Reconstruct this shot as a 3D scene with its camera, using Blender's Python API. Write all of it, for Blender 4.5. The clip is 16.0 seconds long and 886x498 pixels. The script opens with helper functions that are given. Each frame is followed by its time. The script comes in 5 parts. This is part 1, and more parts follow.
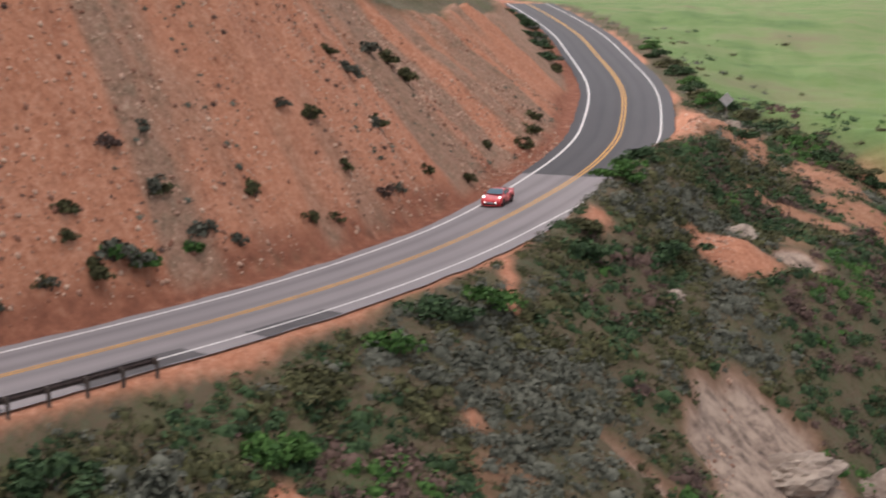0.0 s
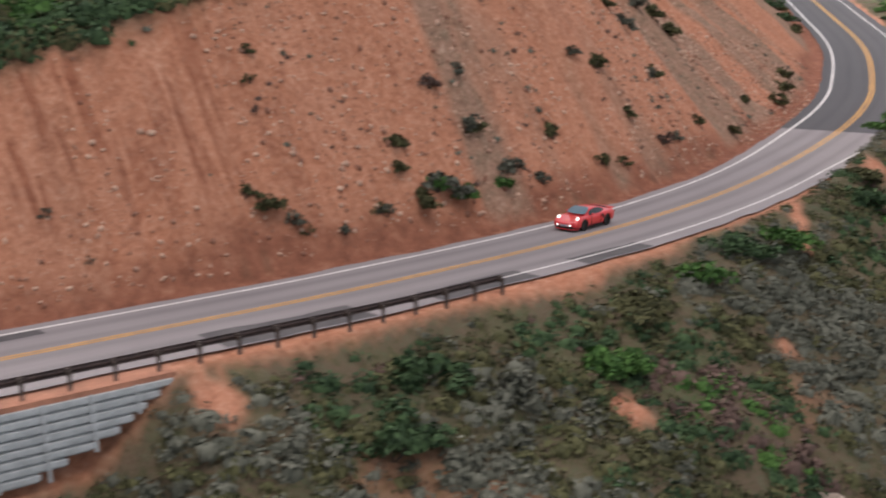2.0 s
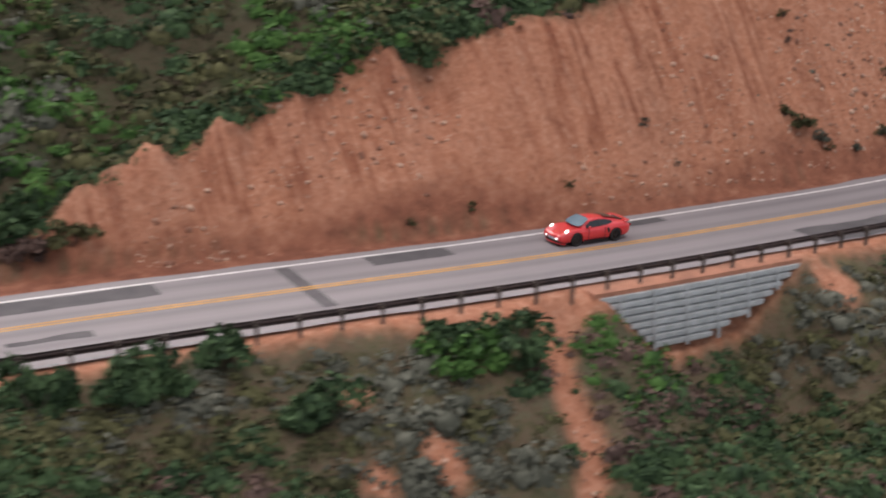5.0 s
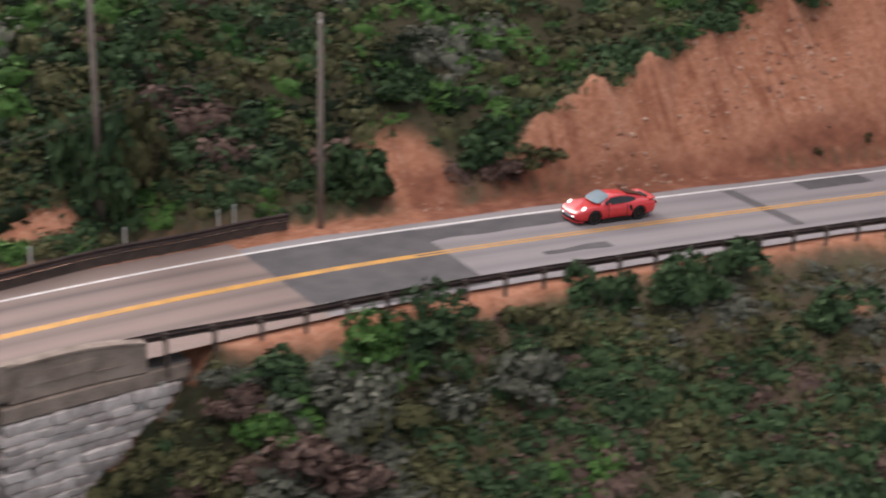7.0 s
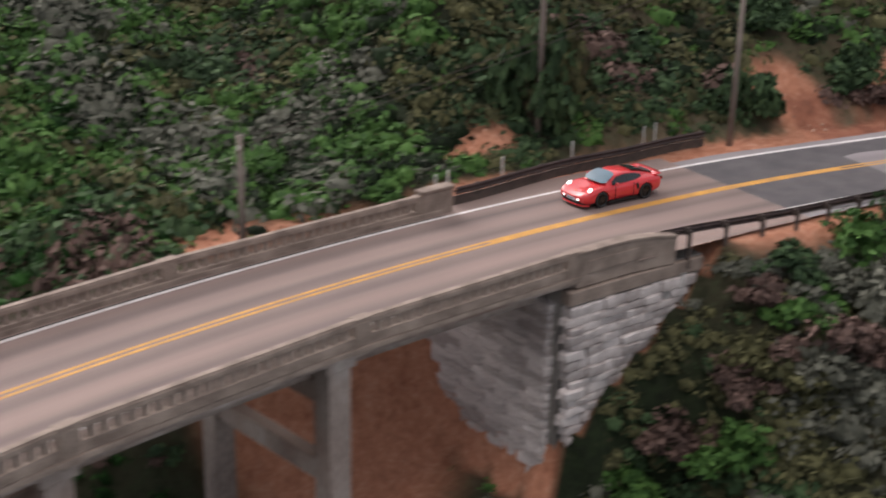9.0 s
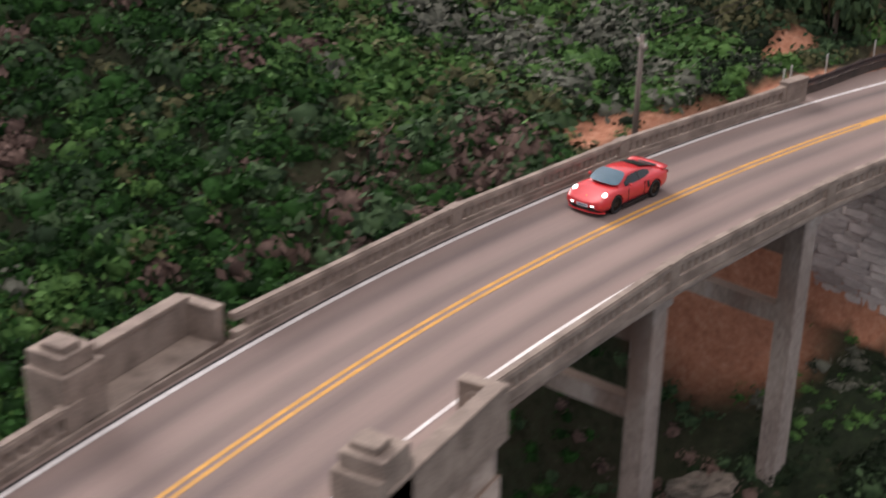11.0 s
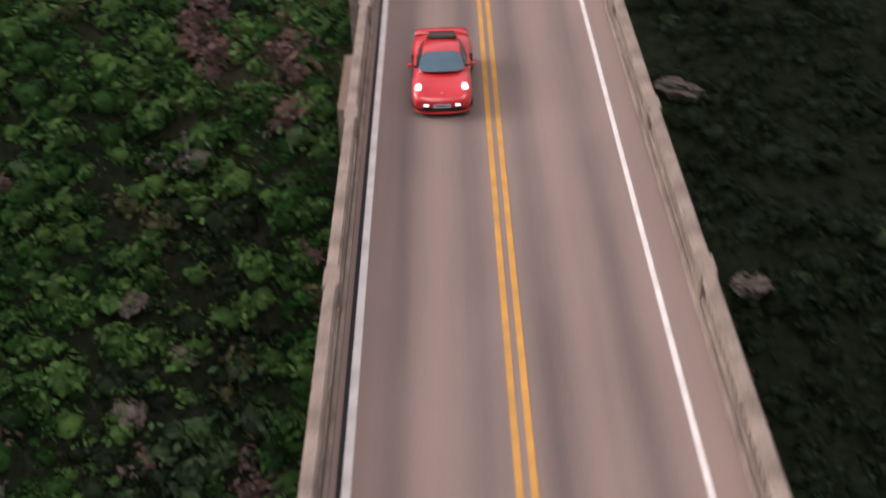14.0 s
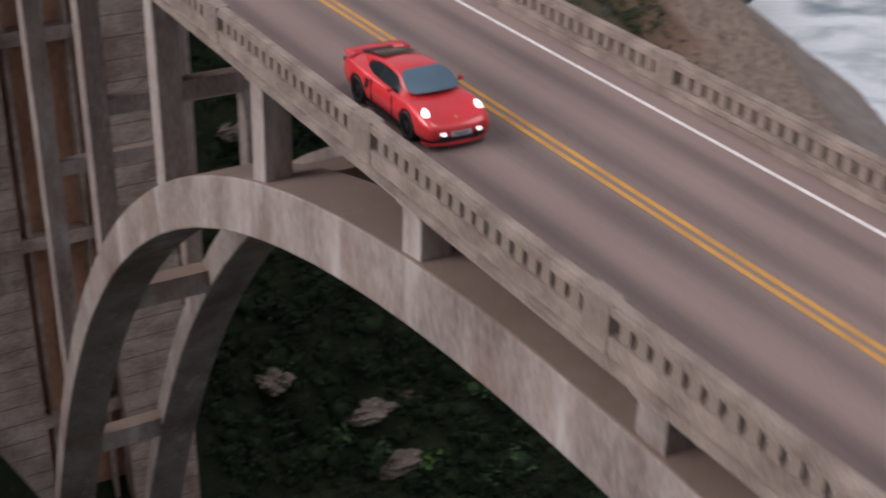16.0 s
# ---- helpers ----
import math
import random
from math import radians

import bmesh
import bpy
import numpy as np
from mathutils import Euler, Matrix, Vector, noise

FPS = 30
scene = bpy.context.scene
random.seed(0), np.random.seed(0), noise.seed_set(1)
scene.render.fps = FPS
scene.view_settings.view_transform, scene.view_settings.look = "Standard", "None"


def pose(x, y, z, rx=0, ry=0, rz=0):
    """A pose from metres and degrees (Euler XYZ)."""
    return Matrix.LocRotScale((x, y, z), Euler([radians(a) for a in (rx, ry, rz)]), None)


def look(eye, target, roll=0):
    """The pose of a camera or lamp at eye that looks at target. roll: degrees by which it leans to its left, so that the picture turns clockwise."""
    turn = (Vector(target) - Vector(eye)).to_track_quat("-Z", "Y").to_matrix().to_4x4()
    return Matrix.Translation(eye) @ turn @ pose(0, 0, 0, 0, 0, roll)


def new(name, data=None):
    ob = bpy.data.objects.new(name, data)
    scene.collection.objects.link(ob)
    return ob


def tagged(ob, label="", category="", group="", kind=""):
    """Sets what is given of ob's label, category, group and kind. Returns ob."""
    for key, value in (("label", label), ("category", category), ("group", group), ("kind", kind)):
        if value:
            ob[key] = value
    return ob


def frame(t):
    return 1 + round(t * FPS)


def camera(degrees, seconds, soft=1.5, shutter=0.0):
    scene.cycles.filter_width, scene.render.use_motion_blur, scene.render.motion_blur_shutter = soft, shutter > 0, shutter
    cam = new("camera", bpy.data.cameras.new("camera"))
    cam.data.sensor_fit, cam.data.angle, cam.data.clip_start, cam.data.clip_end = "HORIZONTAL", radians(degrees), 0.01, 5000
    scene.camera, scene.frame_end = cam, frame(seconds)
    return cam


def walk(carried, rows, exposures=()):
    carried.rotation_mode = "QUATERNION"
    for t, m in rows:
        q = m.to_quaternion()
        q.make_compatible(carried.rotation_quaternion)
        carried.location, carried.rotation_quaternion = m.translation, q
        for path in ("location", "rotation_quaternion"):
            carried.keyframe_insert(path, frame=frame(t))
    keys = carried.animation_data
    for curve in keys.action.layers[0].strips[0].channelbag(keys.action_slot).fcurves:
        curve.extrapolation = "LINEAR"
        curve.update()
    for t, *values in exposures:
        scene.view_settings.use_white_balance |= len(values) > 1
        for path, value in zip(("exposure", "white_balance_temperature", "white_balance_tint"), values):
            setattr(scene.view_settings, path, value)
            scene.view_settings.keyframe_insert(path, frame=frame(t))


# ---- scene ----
FOV = 36.25
cam = camera(FOV, 16.0, soft=1.95, shutter=0.7)
PATH = [
    (0.0, pose(-48.78, 77.83, 17.70, 78.82, -0.31, 101.25)),
    (0.5, pose(-47.27, 76.22, 17.25, 78.34, -0.08, 102.69)),
    (1.0, pose(-45.71, 74.76, 16.94, 78.01, -0.01, 104.57)),
    (1.5, pose(-44.03, 73.35, 16.73, 77.77, -0.07, 106.65)),
    (2.0, pose(-42.00, 71.86, 16.62, 77.49, -0.24, 108.98)),
    (2.5, pose(-39.76, 70.02, 16.34, 77.34, -0.13, 110.95)),
    (3.0, pose(-37.25, 68.13, 16.07, 77.15, -0.25, 112.91)),
    (3.2, pose(-36.19, 67.36, 15.98, 77.02, -0.57, 113.58)),
    (5.5, pose(-16.96, 55.07, 20.51, 71.94, -1.85, 118.22)),
    (6.0, pose(-13.28, 51.61, 20.59, 71.28, -1.92, 118.82)),
    (6.5, pose(-9.76, 48.10, 20.47, 70.80, -1.94, 119.40)),
    (7.0, pose(-6.44, 44.91, 20.18, 70.47, -1.69, 120.64)),
    (7.5, pose(-3.44, 41.88, 19.64, 70.34, -1.45, 121.74)),
    (8.0, pose(0.06, 38.31, 19.15, 70.12, -1.52, 121.91)),
    (8.5, pose(3.45, 35.06, 18.67, 69.84, -1.18, 121.83)),
    (9.0, pose(7.28, 31.52, 18.35, 69.39, -1.17, 121.63)),
    (9.5, pose(10.82, 28.30, 18.43, 68.63, -1.31, 121.72)),
    (10.0, pose(15.05, 25.03, 18.48, 68.06, -1.11, 121.35)),
    (10.2, pose(16.65, 23.83, 18.52, 67.77, -1.15, 121.24)),
    (12.3, pose(36.87, 10.41, 18.28, 64.28, -0.48, 109.44)),
    (12.5, pose(38.96, 8.86, 18.23, 63.73, -0.62, 107.06)),
    (13.0, pose(43.97, 5.00, 18.01, 61.96, -0.93, 101.12)),
    (13.5, pose(48.83, 2.04, 17.64, 59.72, 0.97, 95.86)),
    (14.0, pose(54.06, -1.12, 16.98, 58.92, 2.01, 89.59)),
    (14.5, pose(58.34, -5.34, 15.87, 57.94, 1.06, 81.65)),
    (15.0, pose(62.30, -10.08, 14.63, 57.33, -2.06, 73.35)),
    (15.3, pose(64.43, -12.14, 13.93, 57.99, -2.14, 69.24)),
    (15.5, pose(65.88, -13.46, 13.47, 58.82, -2.06, 66.10)),
    (16.0, pose(69.60, -16.67, 12.41, 61.56, -1.52, 59.38)),
]
walk(cam, PATH, exposures=[(0.0, 0.85, 6500, 15), (3.0, 0.85, 6500, 15), (7.0, 0.68, 6500, 16), (10.0, 0.6, 6500, 16), (12.5, 0.55, 6500, 20), (14.0, 0.38, 6600, 21), (15.0, 0.2, 6500, 20), (16.0, -0.03, 6200, 18)])

# ---------------------------------------------------------------- light
world = bpy.data.worlds.new("overcast_sky")
scene.world = world
world.use_nodes = True
wn = world.node_tree
sky = wn.nodes.new("ShaderNodeTexSky")
sky.sky_type = "NISHITA"
sky.sun_disc = False
sky.sun_elevation = radians(28)
sky.sun_rotation = radians(200)
sky.air_density, sky.dust_density, sky.ozone_density = 1.0, 6.0, 0.6
bg = wn.nodes["Background"]
bg.inputs["Strength"].default_value = 0.15
# thick cloud: most of the sky's blue is washed out
hsv = wn.nodes.new("ShaderNodeHueSaturation")
hsv.inputs["Saturation"].default_value = 0.25
wn.links.new(sky.outputs["Color"], hsv.inputs["Color"])
wn.links.new(hsv.outputs["Color"], bg.inputs["Color"])
sun = new("sun", bpy.data.lights.new("sun", "SUN"))
sun.data.energy, sun.data.angle, sun.data.color = 0.95, radians(30), (1.0, 0.93, 0.86)
sun.matrix_world = look((0, 0, 200), (-45, -45, 0))

# ---------------------------------------------------------------- materials
MATS = {}


def mat(name, base, dark=None, rough=0.8, metal=0.0, scale=2.0, fine=25.0, bump=0.3, depth=0.02, island=0.0, rand=0.0, coat=0.0, spec=0.5, emit=None, power=0.0, stretch=None):
    """A procedural surface: two scales of noise between two colours, grain in the relief."""
    m = bpy.data.materials.new(name)
    m.use_nodes = True
    n, l = m.node_tree.nodes, m.node_tree.links
    b = n["Principled BSDF"]
    b.inputs["Roughness"].default_value = rough
    b.inputs["Metallic"].default_value = metal
    b.inputs["Specular IOR Level"].default_value = spec
    b.inputs["Coat Weight"].default_value = coat
    dark = dark or tuple(c * 0.6 for c in base)
    co = n.new("ShaderNodeTexCoord")
    src = co.outputs["Object"]
    if stretch:
        mp = n.new("ShaderNodeMapping")
        mp.inputs["Scale"].default_value = stretch
        l.new(src, mp.inputs["Vector"])
        src = mp.outputs["Vector"]
    big, small = n.new("ShaderNodeTexNoise"), n.new("ShaderNodeTexNoise")
    big.inputs["Scale"].default_value, big.inputs["Detail"].default_value = scale, 5
    small.inputs["Scale"].default_value, small.inputs["Detail"].default_value = fine, 6
    l.new(src, big.inputs["Vector"])
    l.new(src, small.inputs["Vector"])
    add = n.new("ShaderNodeMath")
    add.operation = "MULTIPLY_ADD"
    add.inputs[1].default_value, add.inputs[2].default_value = 0.6, -0.3
    l.new(small.outputs["Fac"], add.inputs[0])
    tot = n.new("ShaderNodeMath")
    tot.operation = "ADD"
    l.new(big.outputs["Fac"], tot.inputs[0])
    l.new(add.outputs[0], tot.inputs[1])
    last = tot.outputs[0]
    for kind, amount in (("island", island), ("object", rand)):
        if amount:
            rnd = n.new("ShaderNodeNewGeometry" if kind == "island" else "ShaderNodeObjectInfo")
            ma = n.new("ShaderNodeMath")
            ma.operation = "MULTIPLY_ADD"
            ma.inputs[1].default_value, ma.inputs[2].default_value = amount, -amount / 2
            l.new(rnd.outputs["Random Per Island" if kind == "island" else "Random"], ma.inputs[0])
            s2 = n.new("ShaderNodeMath")
            l.new(last, s2.inputs[0])
            l.new(ma.outputs[0], s2.inputs[1])
            last = s2.outputs[0]
    ramp = n.new("ShaderNodeValToRGB")
    ramp.color_ramp.elements[0].position, ramp.color_ramp.elements[1].position = 0.28, 0.72
    ramp.color_ramp.elements[0].color, ramp.color_ramp.elements[1].color = (*dark, 1), (*base, 1)
    l.new(last, ramp.inputs["Fac"])
    l.new(ramp.outputs["Color"], b.inputs["Base Color"])
    if bump:
        bp = n.new("ShaderNodeBump")
        bp.inputs["Strength"].default_value, bp.inputs["Distance"].default_value = bump, depth
        l.new(tot.outputs[0], bp.inputs["Height"])
        l.new(bp.outputs["Normal"], b.inputs["Normal"])
    if emit:
        b.inputs["Emission Color"].default_value = (*emit, 1)
        b.inputs["Emission Strength"].default_value = power
    MATS[name] = m
    return m


def weathered(m, brown, pale, silt):
    """Lay broad brown stains, pale lime runs and silt on upward faces over a surface."""
    n, l = m.node_tree.nodes, m.node_tree.links
    b = n["Principled BSDF"]
    col = b.inputs["Base Color"].links[0].from_socket
    co, geo = n.new("ShaderNodeTexCoord"), n.new("ShaderNodeNewGeometry")

    def layer(col, fac, colour):
        mx = n.new("ShaderNodeMix")
        mx.data_type = "RGBA"
        l.new(fac, mx.inputs[0])
        l.new(col, mx.inputs[6])
        mx.inputs[7].default_value = (*colour, 1)
        return mx.outputs[2]

    def spots(scale, size, low, high, most):
        mp, t, r = n.new("ShaderNodeMapping"), n.new("ShaderNodeTexNoise"), n.new("ShaderNodeMapRange")
        mp.inputs["Scale"].default_value = size
        t.inputs["Scale"].default_value, t.inputs["Detail"].default_value, t.inputs["Roughness"].default_value = scale, 6, 0.62
        l.new(co.outputs["Object"], mp.inputs["Vector"])
        l.new(mp.outputs["Vector"], t.inputs["Vector"])
        l.new(t.outputs["Fac"], r.inputs["Value"])
        r.inputs["From Min"].default_value, r.inputs["From Max"].default_value, r.inputs["To Max"].default_value = low, high, most
        return r.outputs["Result"]
    col = layer(col, spots(0.35, (1, 1, 0.5), 0.5, 0.68, 0.75), brown)
    col = layer(col, spots(0.5, (1, 1, 0.22), 0.58, 0.7, 0.8), pale)
    xyz, up = n.new("ShaderNodeSeparateXYZ"), n.new("ShaderNodeMapRange")
    l.new(geo.outputs["Normal"], xyz.inputs[0])
    l.new(xyz.outputs["Z"], up.inputs["Value"])
    up.inputs["From Min"].default_value, up.inputs["From Max"].default_value, up.inputs["To Max"].default_value = 0.35, 0.7, 0.85
    col = layer(col, up.outputs["Result"], silt)
    l.new(col, b.inputs["Base Color"])
    return m


CONCRETE = mat("weathered_concrete", (0.38, 0.32, 0.285), (0.15, 0.115, 0.1), 0.9, scale=0.5, fine=9, bump=0.4, stretch=(1, 1, 0.35))
weathered(CONCRETE, (0.2, 0.125, 0.095), (0.5, 0.46, 0.43), (0.185, 0.125, 0.095))
CONCRETE_RAIL = mat("rail_concrete", (0.33, 0.265, 0.22), (0.15, 0.113, 0.093), 0.9, scale=1.1, fine=16, bump=0.3)
PIER = mat("board_marked_concrete", (0.52, 0.43, 0.37), (0.24, 0.175, 0.14), 0.92, scale=0.35, fine=3.0, bump=0.6, depth=0.06, stretch=(1, 1, 2.2))
weathered(PIER, (0.19, 0.105, 0.075), (0.42, 0.38, 0.35), (0.18, 0.125, 0.095))
PIER_STAIN = mat("rust_stained_concrete", (0.54, 0.32, 0.21), (0.3, 0.14, 0.09), 0.92, scale=0.4, fine=4.0, bump=0.5, stretch=(1, 1, 0.5))
STONE = mat("pale_rubble_stone", (0.58, 0.53, 0.51), (0.33, 0.29, 0.275), 0.9, scale=2.0, fine=14, bump=0.6, rand=0.5)
MORTAR = mat("mortar", (0.25, 0.23, 0.21), (0.15, 0.14, 0.13), 0.95)
YELLOW = mat("yellow_road_paint", (0.66, 0.33, 0.055), (0.42, 0.22, 0.06), 0.7, scale=1.2, fine=30, bump=0.1)
WHITE = mat("white_road_paint", (0.84, 0.81, 0.79), (0.58, 0.54, 0.52), 0.7, scale=1.5, fine=30, bump=0.1)
RUST = mat("rusted_steel_rail", (0.075, 0.05, 0.045), (0.03, 0.022, 0.022), 0.75, metal=0.3, scale=3, fine=30)
ZINC = mat("galvanised_steel", (0.5, 0.52, 0.53), (0.34, 0.36, 0.37), 0.55, metal=0.15, scale=2, fine=20, bump=0.1)
POSTWOOD = mat("dark_creosoted_wood", (0.09, 0.066, 0.055), (0.045, 0.035, 0.03), 0.9, scale=3, fine=20)
WOOD = mat("grey_weathered_wood", (0.25, 0.21, 0.18), (0.13, 0.105, 0.09), 0.9, scale=3, fine=20, stretch=(6, 6, 0.4))
DELINEATOR = mat("white_plastic_post", (0.62, 0.62, 0.6), (0.45, 0.45, 0.43), 0.5)
RED = mat("red_car_paint", (0.66, 0.03, 0.036), (0.58, 0.022, 0.028), 0.36, scale=0.5, fine=4, bump=0, coat=0.8)
GLASS = mat("tinted_car_glass", (0.02, 0.026, 0.03), (0.015, 0.02, 0.024), 0.15, bump=0, coat=0.15, spec=0.5)
# the sky's reflection is painted into the windscreen's blue base colour
SCREEN = mat("sky_blue_windscreen", (0.1, 0.165, 0.21), (0.085, 0.14, 0.18), 0.3, bump=0, spec=0.25)
TYRE = mat("black_rubber", (0.018, 0.018, 0.019), (0.01, 0.01, 0.01), 0.8)
BLACK = mat("black_plastic", (0.012, 0.012, 0.013), (0.008, 0.008, 0.008), 0.5, bump=0.05)
RIM = mat("dark_alloy", (0.09, 0.09, 0.095), (0.05, 0.05, 0.055), 0.35, metal=0.9, bump=0.05)
HEADLAMP = mat("lit_headlamp", (0.8, 0.8, 0.8), (0.7, 0.7, 0.7), 0.2, bump=0, emit=(0.96, 1.0, 0.95), power=1.4)
TAILLAMP = mat("red_tail_lamp", (0.35, 0.01, 0.012), (0.25, 0.008, 0.01), 0.25, bump=0, coat=0.6)
PLATE = mat("number_plate", (0.6, 0.62, 0.64), (0.5, 0.52, 0.55), 0.5, bump=0)
PLATE_BAR = mat("plate_marking", (0.08, 0.1, 0.2), (0.06, 0.08, 0.16), 0.5, bump=0)
ROCK = mat("pale_cliff_rock", (0.36, 0.29, 0.235), (0.16, 0.115, 0.09), 0.95, scale=0.8, fine=5, bump=0.8, depth=0.1, rand=0.3)
CANYON_ROCK = mat("mossy_canyon_rock", (0.21, 0.17, 0.14), (0.05, 0.045, 0.035), 0.95, scale=0.9, fine=4.0, bump=0.9, depth=0.15)
SEA_ROCK = mat("dark_wet_sea_rock", (0.17, 0.15, 0.14), (0.05, 0.045, 0.043), 0.7, scale=0.3, fine=2.0, bump=0.9, depth=0.2)
CLOD = mat("red_earth_stones", (0.56, 0.38, 0.28), (0.22, 0.1, 0.065), 0.95, scale=2.5, fine=14, bump=0.6, island=0.7)


def leaf_mat(name, base, dark):
    return mat(name, base, dark, 0.8, scale=0.4, fine=3.0, bump=0, island=0.5, spec=0.1)


LEAVES = [
    leaf_mat("dark_green_leaves", (0.06, 0.102, 0.045), (0.025, 0.046, 0.023)),
    leaf_mat("green_leaves", (0.075, 0.155, 0.04), (0.034, 0.078, 0.022)),
    leaf_mat("grey_sage_leaves", (0.14, 0.142, 0.112), (0.066, 0.07, 0.054)),
    leaf_mat("brown_dry_twigs", (0.155, 0.102, 0.084), (0.064, 0.043, 0.037)),
    leaf_mat("olive_leaves", (0.108, 0.106, 0.05), (0.044, 0.046, 0.023)),
    # near-black green: the canyon's shade is part of this colour
    leaf_mat("shade_green_leaves", (0.019, 0.033, 0.015), (0.007, 0.012, 0.006)),
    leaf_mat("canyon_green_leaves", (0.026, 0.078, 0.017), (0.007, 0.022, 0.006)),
]
TWIG = mat("bush_wood", (0.08, 0.055, 0.04), (0.04, 0.03, 0.022), 0.9)


def asphalt(name, light, dark, seed):
    """Asphalt with darker wheel tracks along it (u across, v along, in metres) and grain."""
    m = bpy.data.materials.new(name)
    m.use_nodes = True
    n, l = m.node_tree.nodes, m.node_tree.links
    b = n["Principled BSDF"]
    b.inputs["Roughness"].default_value = 0.85
    uv = n.new("ShaderNodeUVMap")
    sep = n.new("ShaderNodeSeparateXYZ")
    l.new(uv.outputs["UV"], sep.inputs[0])

    def mth(op, a, c=None, d=None):
        k = n.new("ShaderNodeMath")
        k.operation = op
        for i, v in enumerate((a, c, d)):
            if v is None:
                continue
            if isinstance(v, (int, float)):
                k.inputs[i].default_value = v
            else:
                l.new(v, k.inputs[i])
        return k.outputs[0]

    def noise_uv(sx, sy, detail=4):
        mp = n.new("ShaderNodeMapping")
        mp.inputs["Scale"].default_value = (sx, sy, 1)
        mp.inputs["Location"].default_value = (seed, seed * 2, 0)
        l.new(uv.outputs["UV"], mp.inputs["Vector"])
        tx = n.new("ShaderNodeTexNoise")
        tx.inputs["Scale"].default_value, tx.inputs["Detail"].default_value = 1.0, detail
        l.new(mp.outputs["Vector"], tx.inputs["Vector"])
        return tx.outputs["Fac"]

    au = mth("ABSOLUTE", sep.outputs[0])
    total = None
    for c0, w in ((0.75, 0.45), (2.5, 0.42)):
        q = mth("DIVIDE", mth("SUBTRACT", au, c0), w)
        g = mth("EXPONENT", mth("MULTIPLY", mth("MULTIPLY", q, q), -1.0))
        total = g if total is None else mth("ADD", total, g)
    wob = mth("MULTIPLY", total, mth("MULTIPLY_ADD", noise_uv(0.6, 0.05), 0.8, 0.25))
    streak = noise_uv(2.2, 0.06, 5)
    grain = noise_uv(14.0, 14.0, 6)
    blot = noise_uv(0.25, 0.12, 3)
    f = mth("ADD", mth("MULTIPLY", wob, 0.8), mth("ADD", mth("MULTIPLY_ADD", streak, 0.5, -0.25), mth("ADD", mth("MULTIPLY_ADD", grain, 0.5, -0.25), mth("MULTIPLY_ADD", blot, 0.6, -0.2))))
    ramp = n.new("ShaderNodeValToRGB")
    ramp.color_ramp.elements[0].color, ramp.color_ramp.elements[1].color = (*light, 1), (*dark, 1)
    l.new(f, ramp.inputs["Fac"])
    l.new(ramp.outputs["Color"], b.inputs["Base Color"])
    bp = n.new("ShaderNodeBump")
    bp.inputs["Strength"].default_value, bp.inputs["Distance"].default_value = 0.35, 0.01
    l.new(grain, bp.inputs["Height"])
    l.new(bp.outputs["Normal"], b.inputs["Normal"])
    return m


ASPHALT_NEW = asphalt("dark_new_asphalt", (0.062, 0.06, 0.066), (0.04, 0.04, 0.045), 3.1)
ASPHALT_OLD = asphalt("grey_worn_asphalt", (0.245, 0.22, 0.225), (0.15, 0.135, 0.142), 7.7)
ASPHALT_BRIDGE = asphalt("brown_grey_asphalt", (0.262, 0.192, 0.167), (0.088, 0.068, 0.066), 11.3)
PATCH = mat("dark_asphalt_patch", (0.1, 0.092, 0.095), (0.06, 0.056, 0.06), 0.9, scale=0.8, fine=18, bump=0.2)


# ---------------------------------------------------------------- small tools
def vnoise(x, y, seed=0):
    """Smooth value noise on numpy arrays, -1 to 1."""
    xi, yi = np.floor(x).astype(np.int64), np.floor(y).astype(np.int64)
    fx, fy = x - xi, y - yi
    fx, fy = fx * fx * (3 - 2 * fx), fy * fy * (3 - 2 * fy)

    def h(a, c):
        v = (a * 374761393 + c * 668265263 + seed * 1442695041) & 0xFFFFFFFF
        v = ((v ^ (v >> 13)) * 1274126177) & 0xFFFFFFFF
        return ((v ^ (v >> 16)) & 0xFFFF) / 32767.5 - 1
    return (h(xi, yi) * (1 - fx) + h(xi + 1, yi) * fx) * (1 - fy) + (h(xi, yi + 1) * (1 - fx) + h(xi + 1, yi + 1) * fx) * fy


def fbm(x, y, size, octaves=4, seed=0):
    out, amp = 0, 1.0
    for k in range(octaves):
        out = out + amp * vnoise(x / size * 2 ** k, y / size * 2 ** k, seed + k * 17)
        amp *= 0.5
    return out


def smooth(a, b, v):
    q = np.clip((v - a) / (b - a), 0, 1)
    return q * q * (3 - 2 * q)


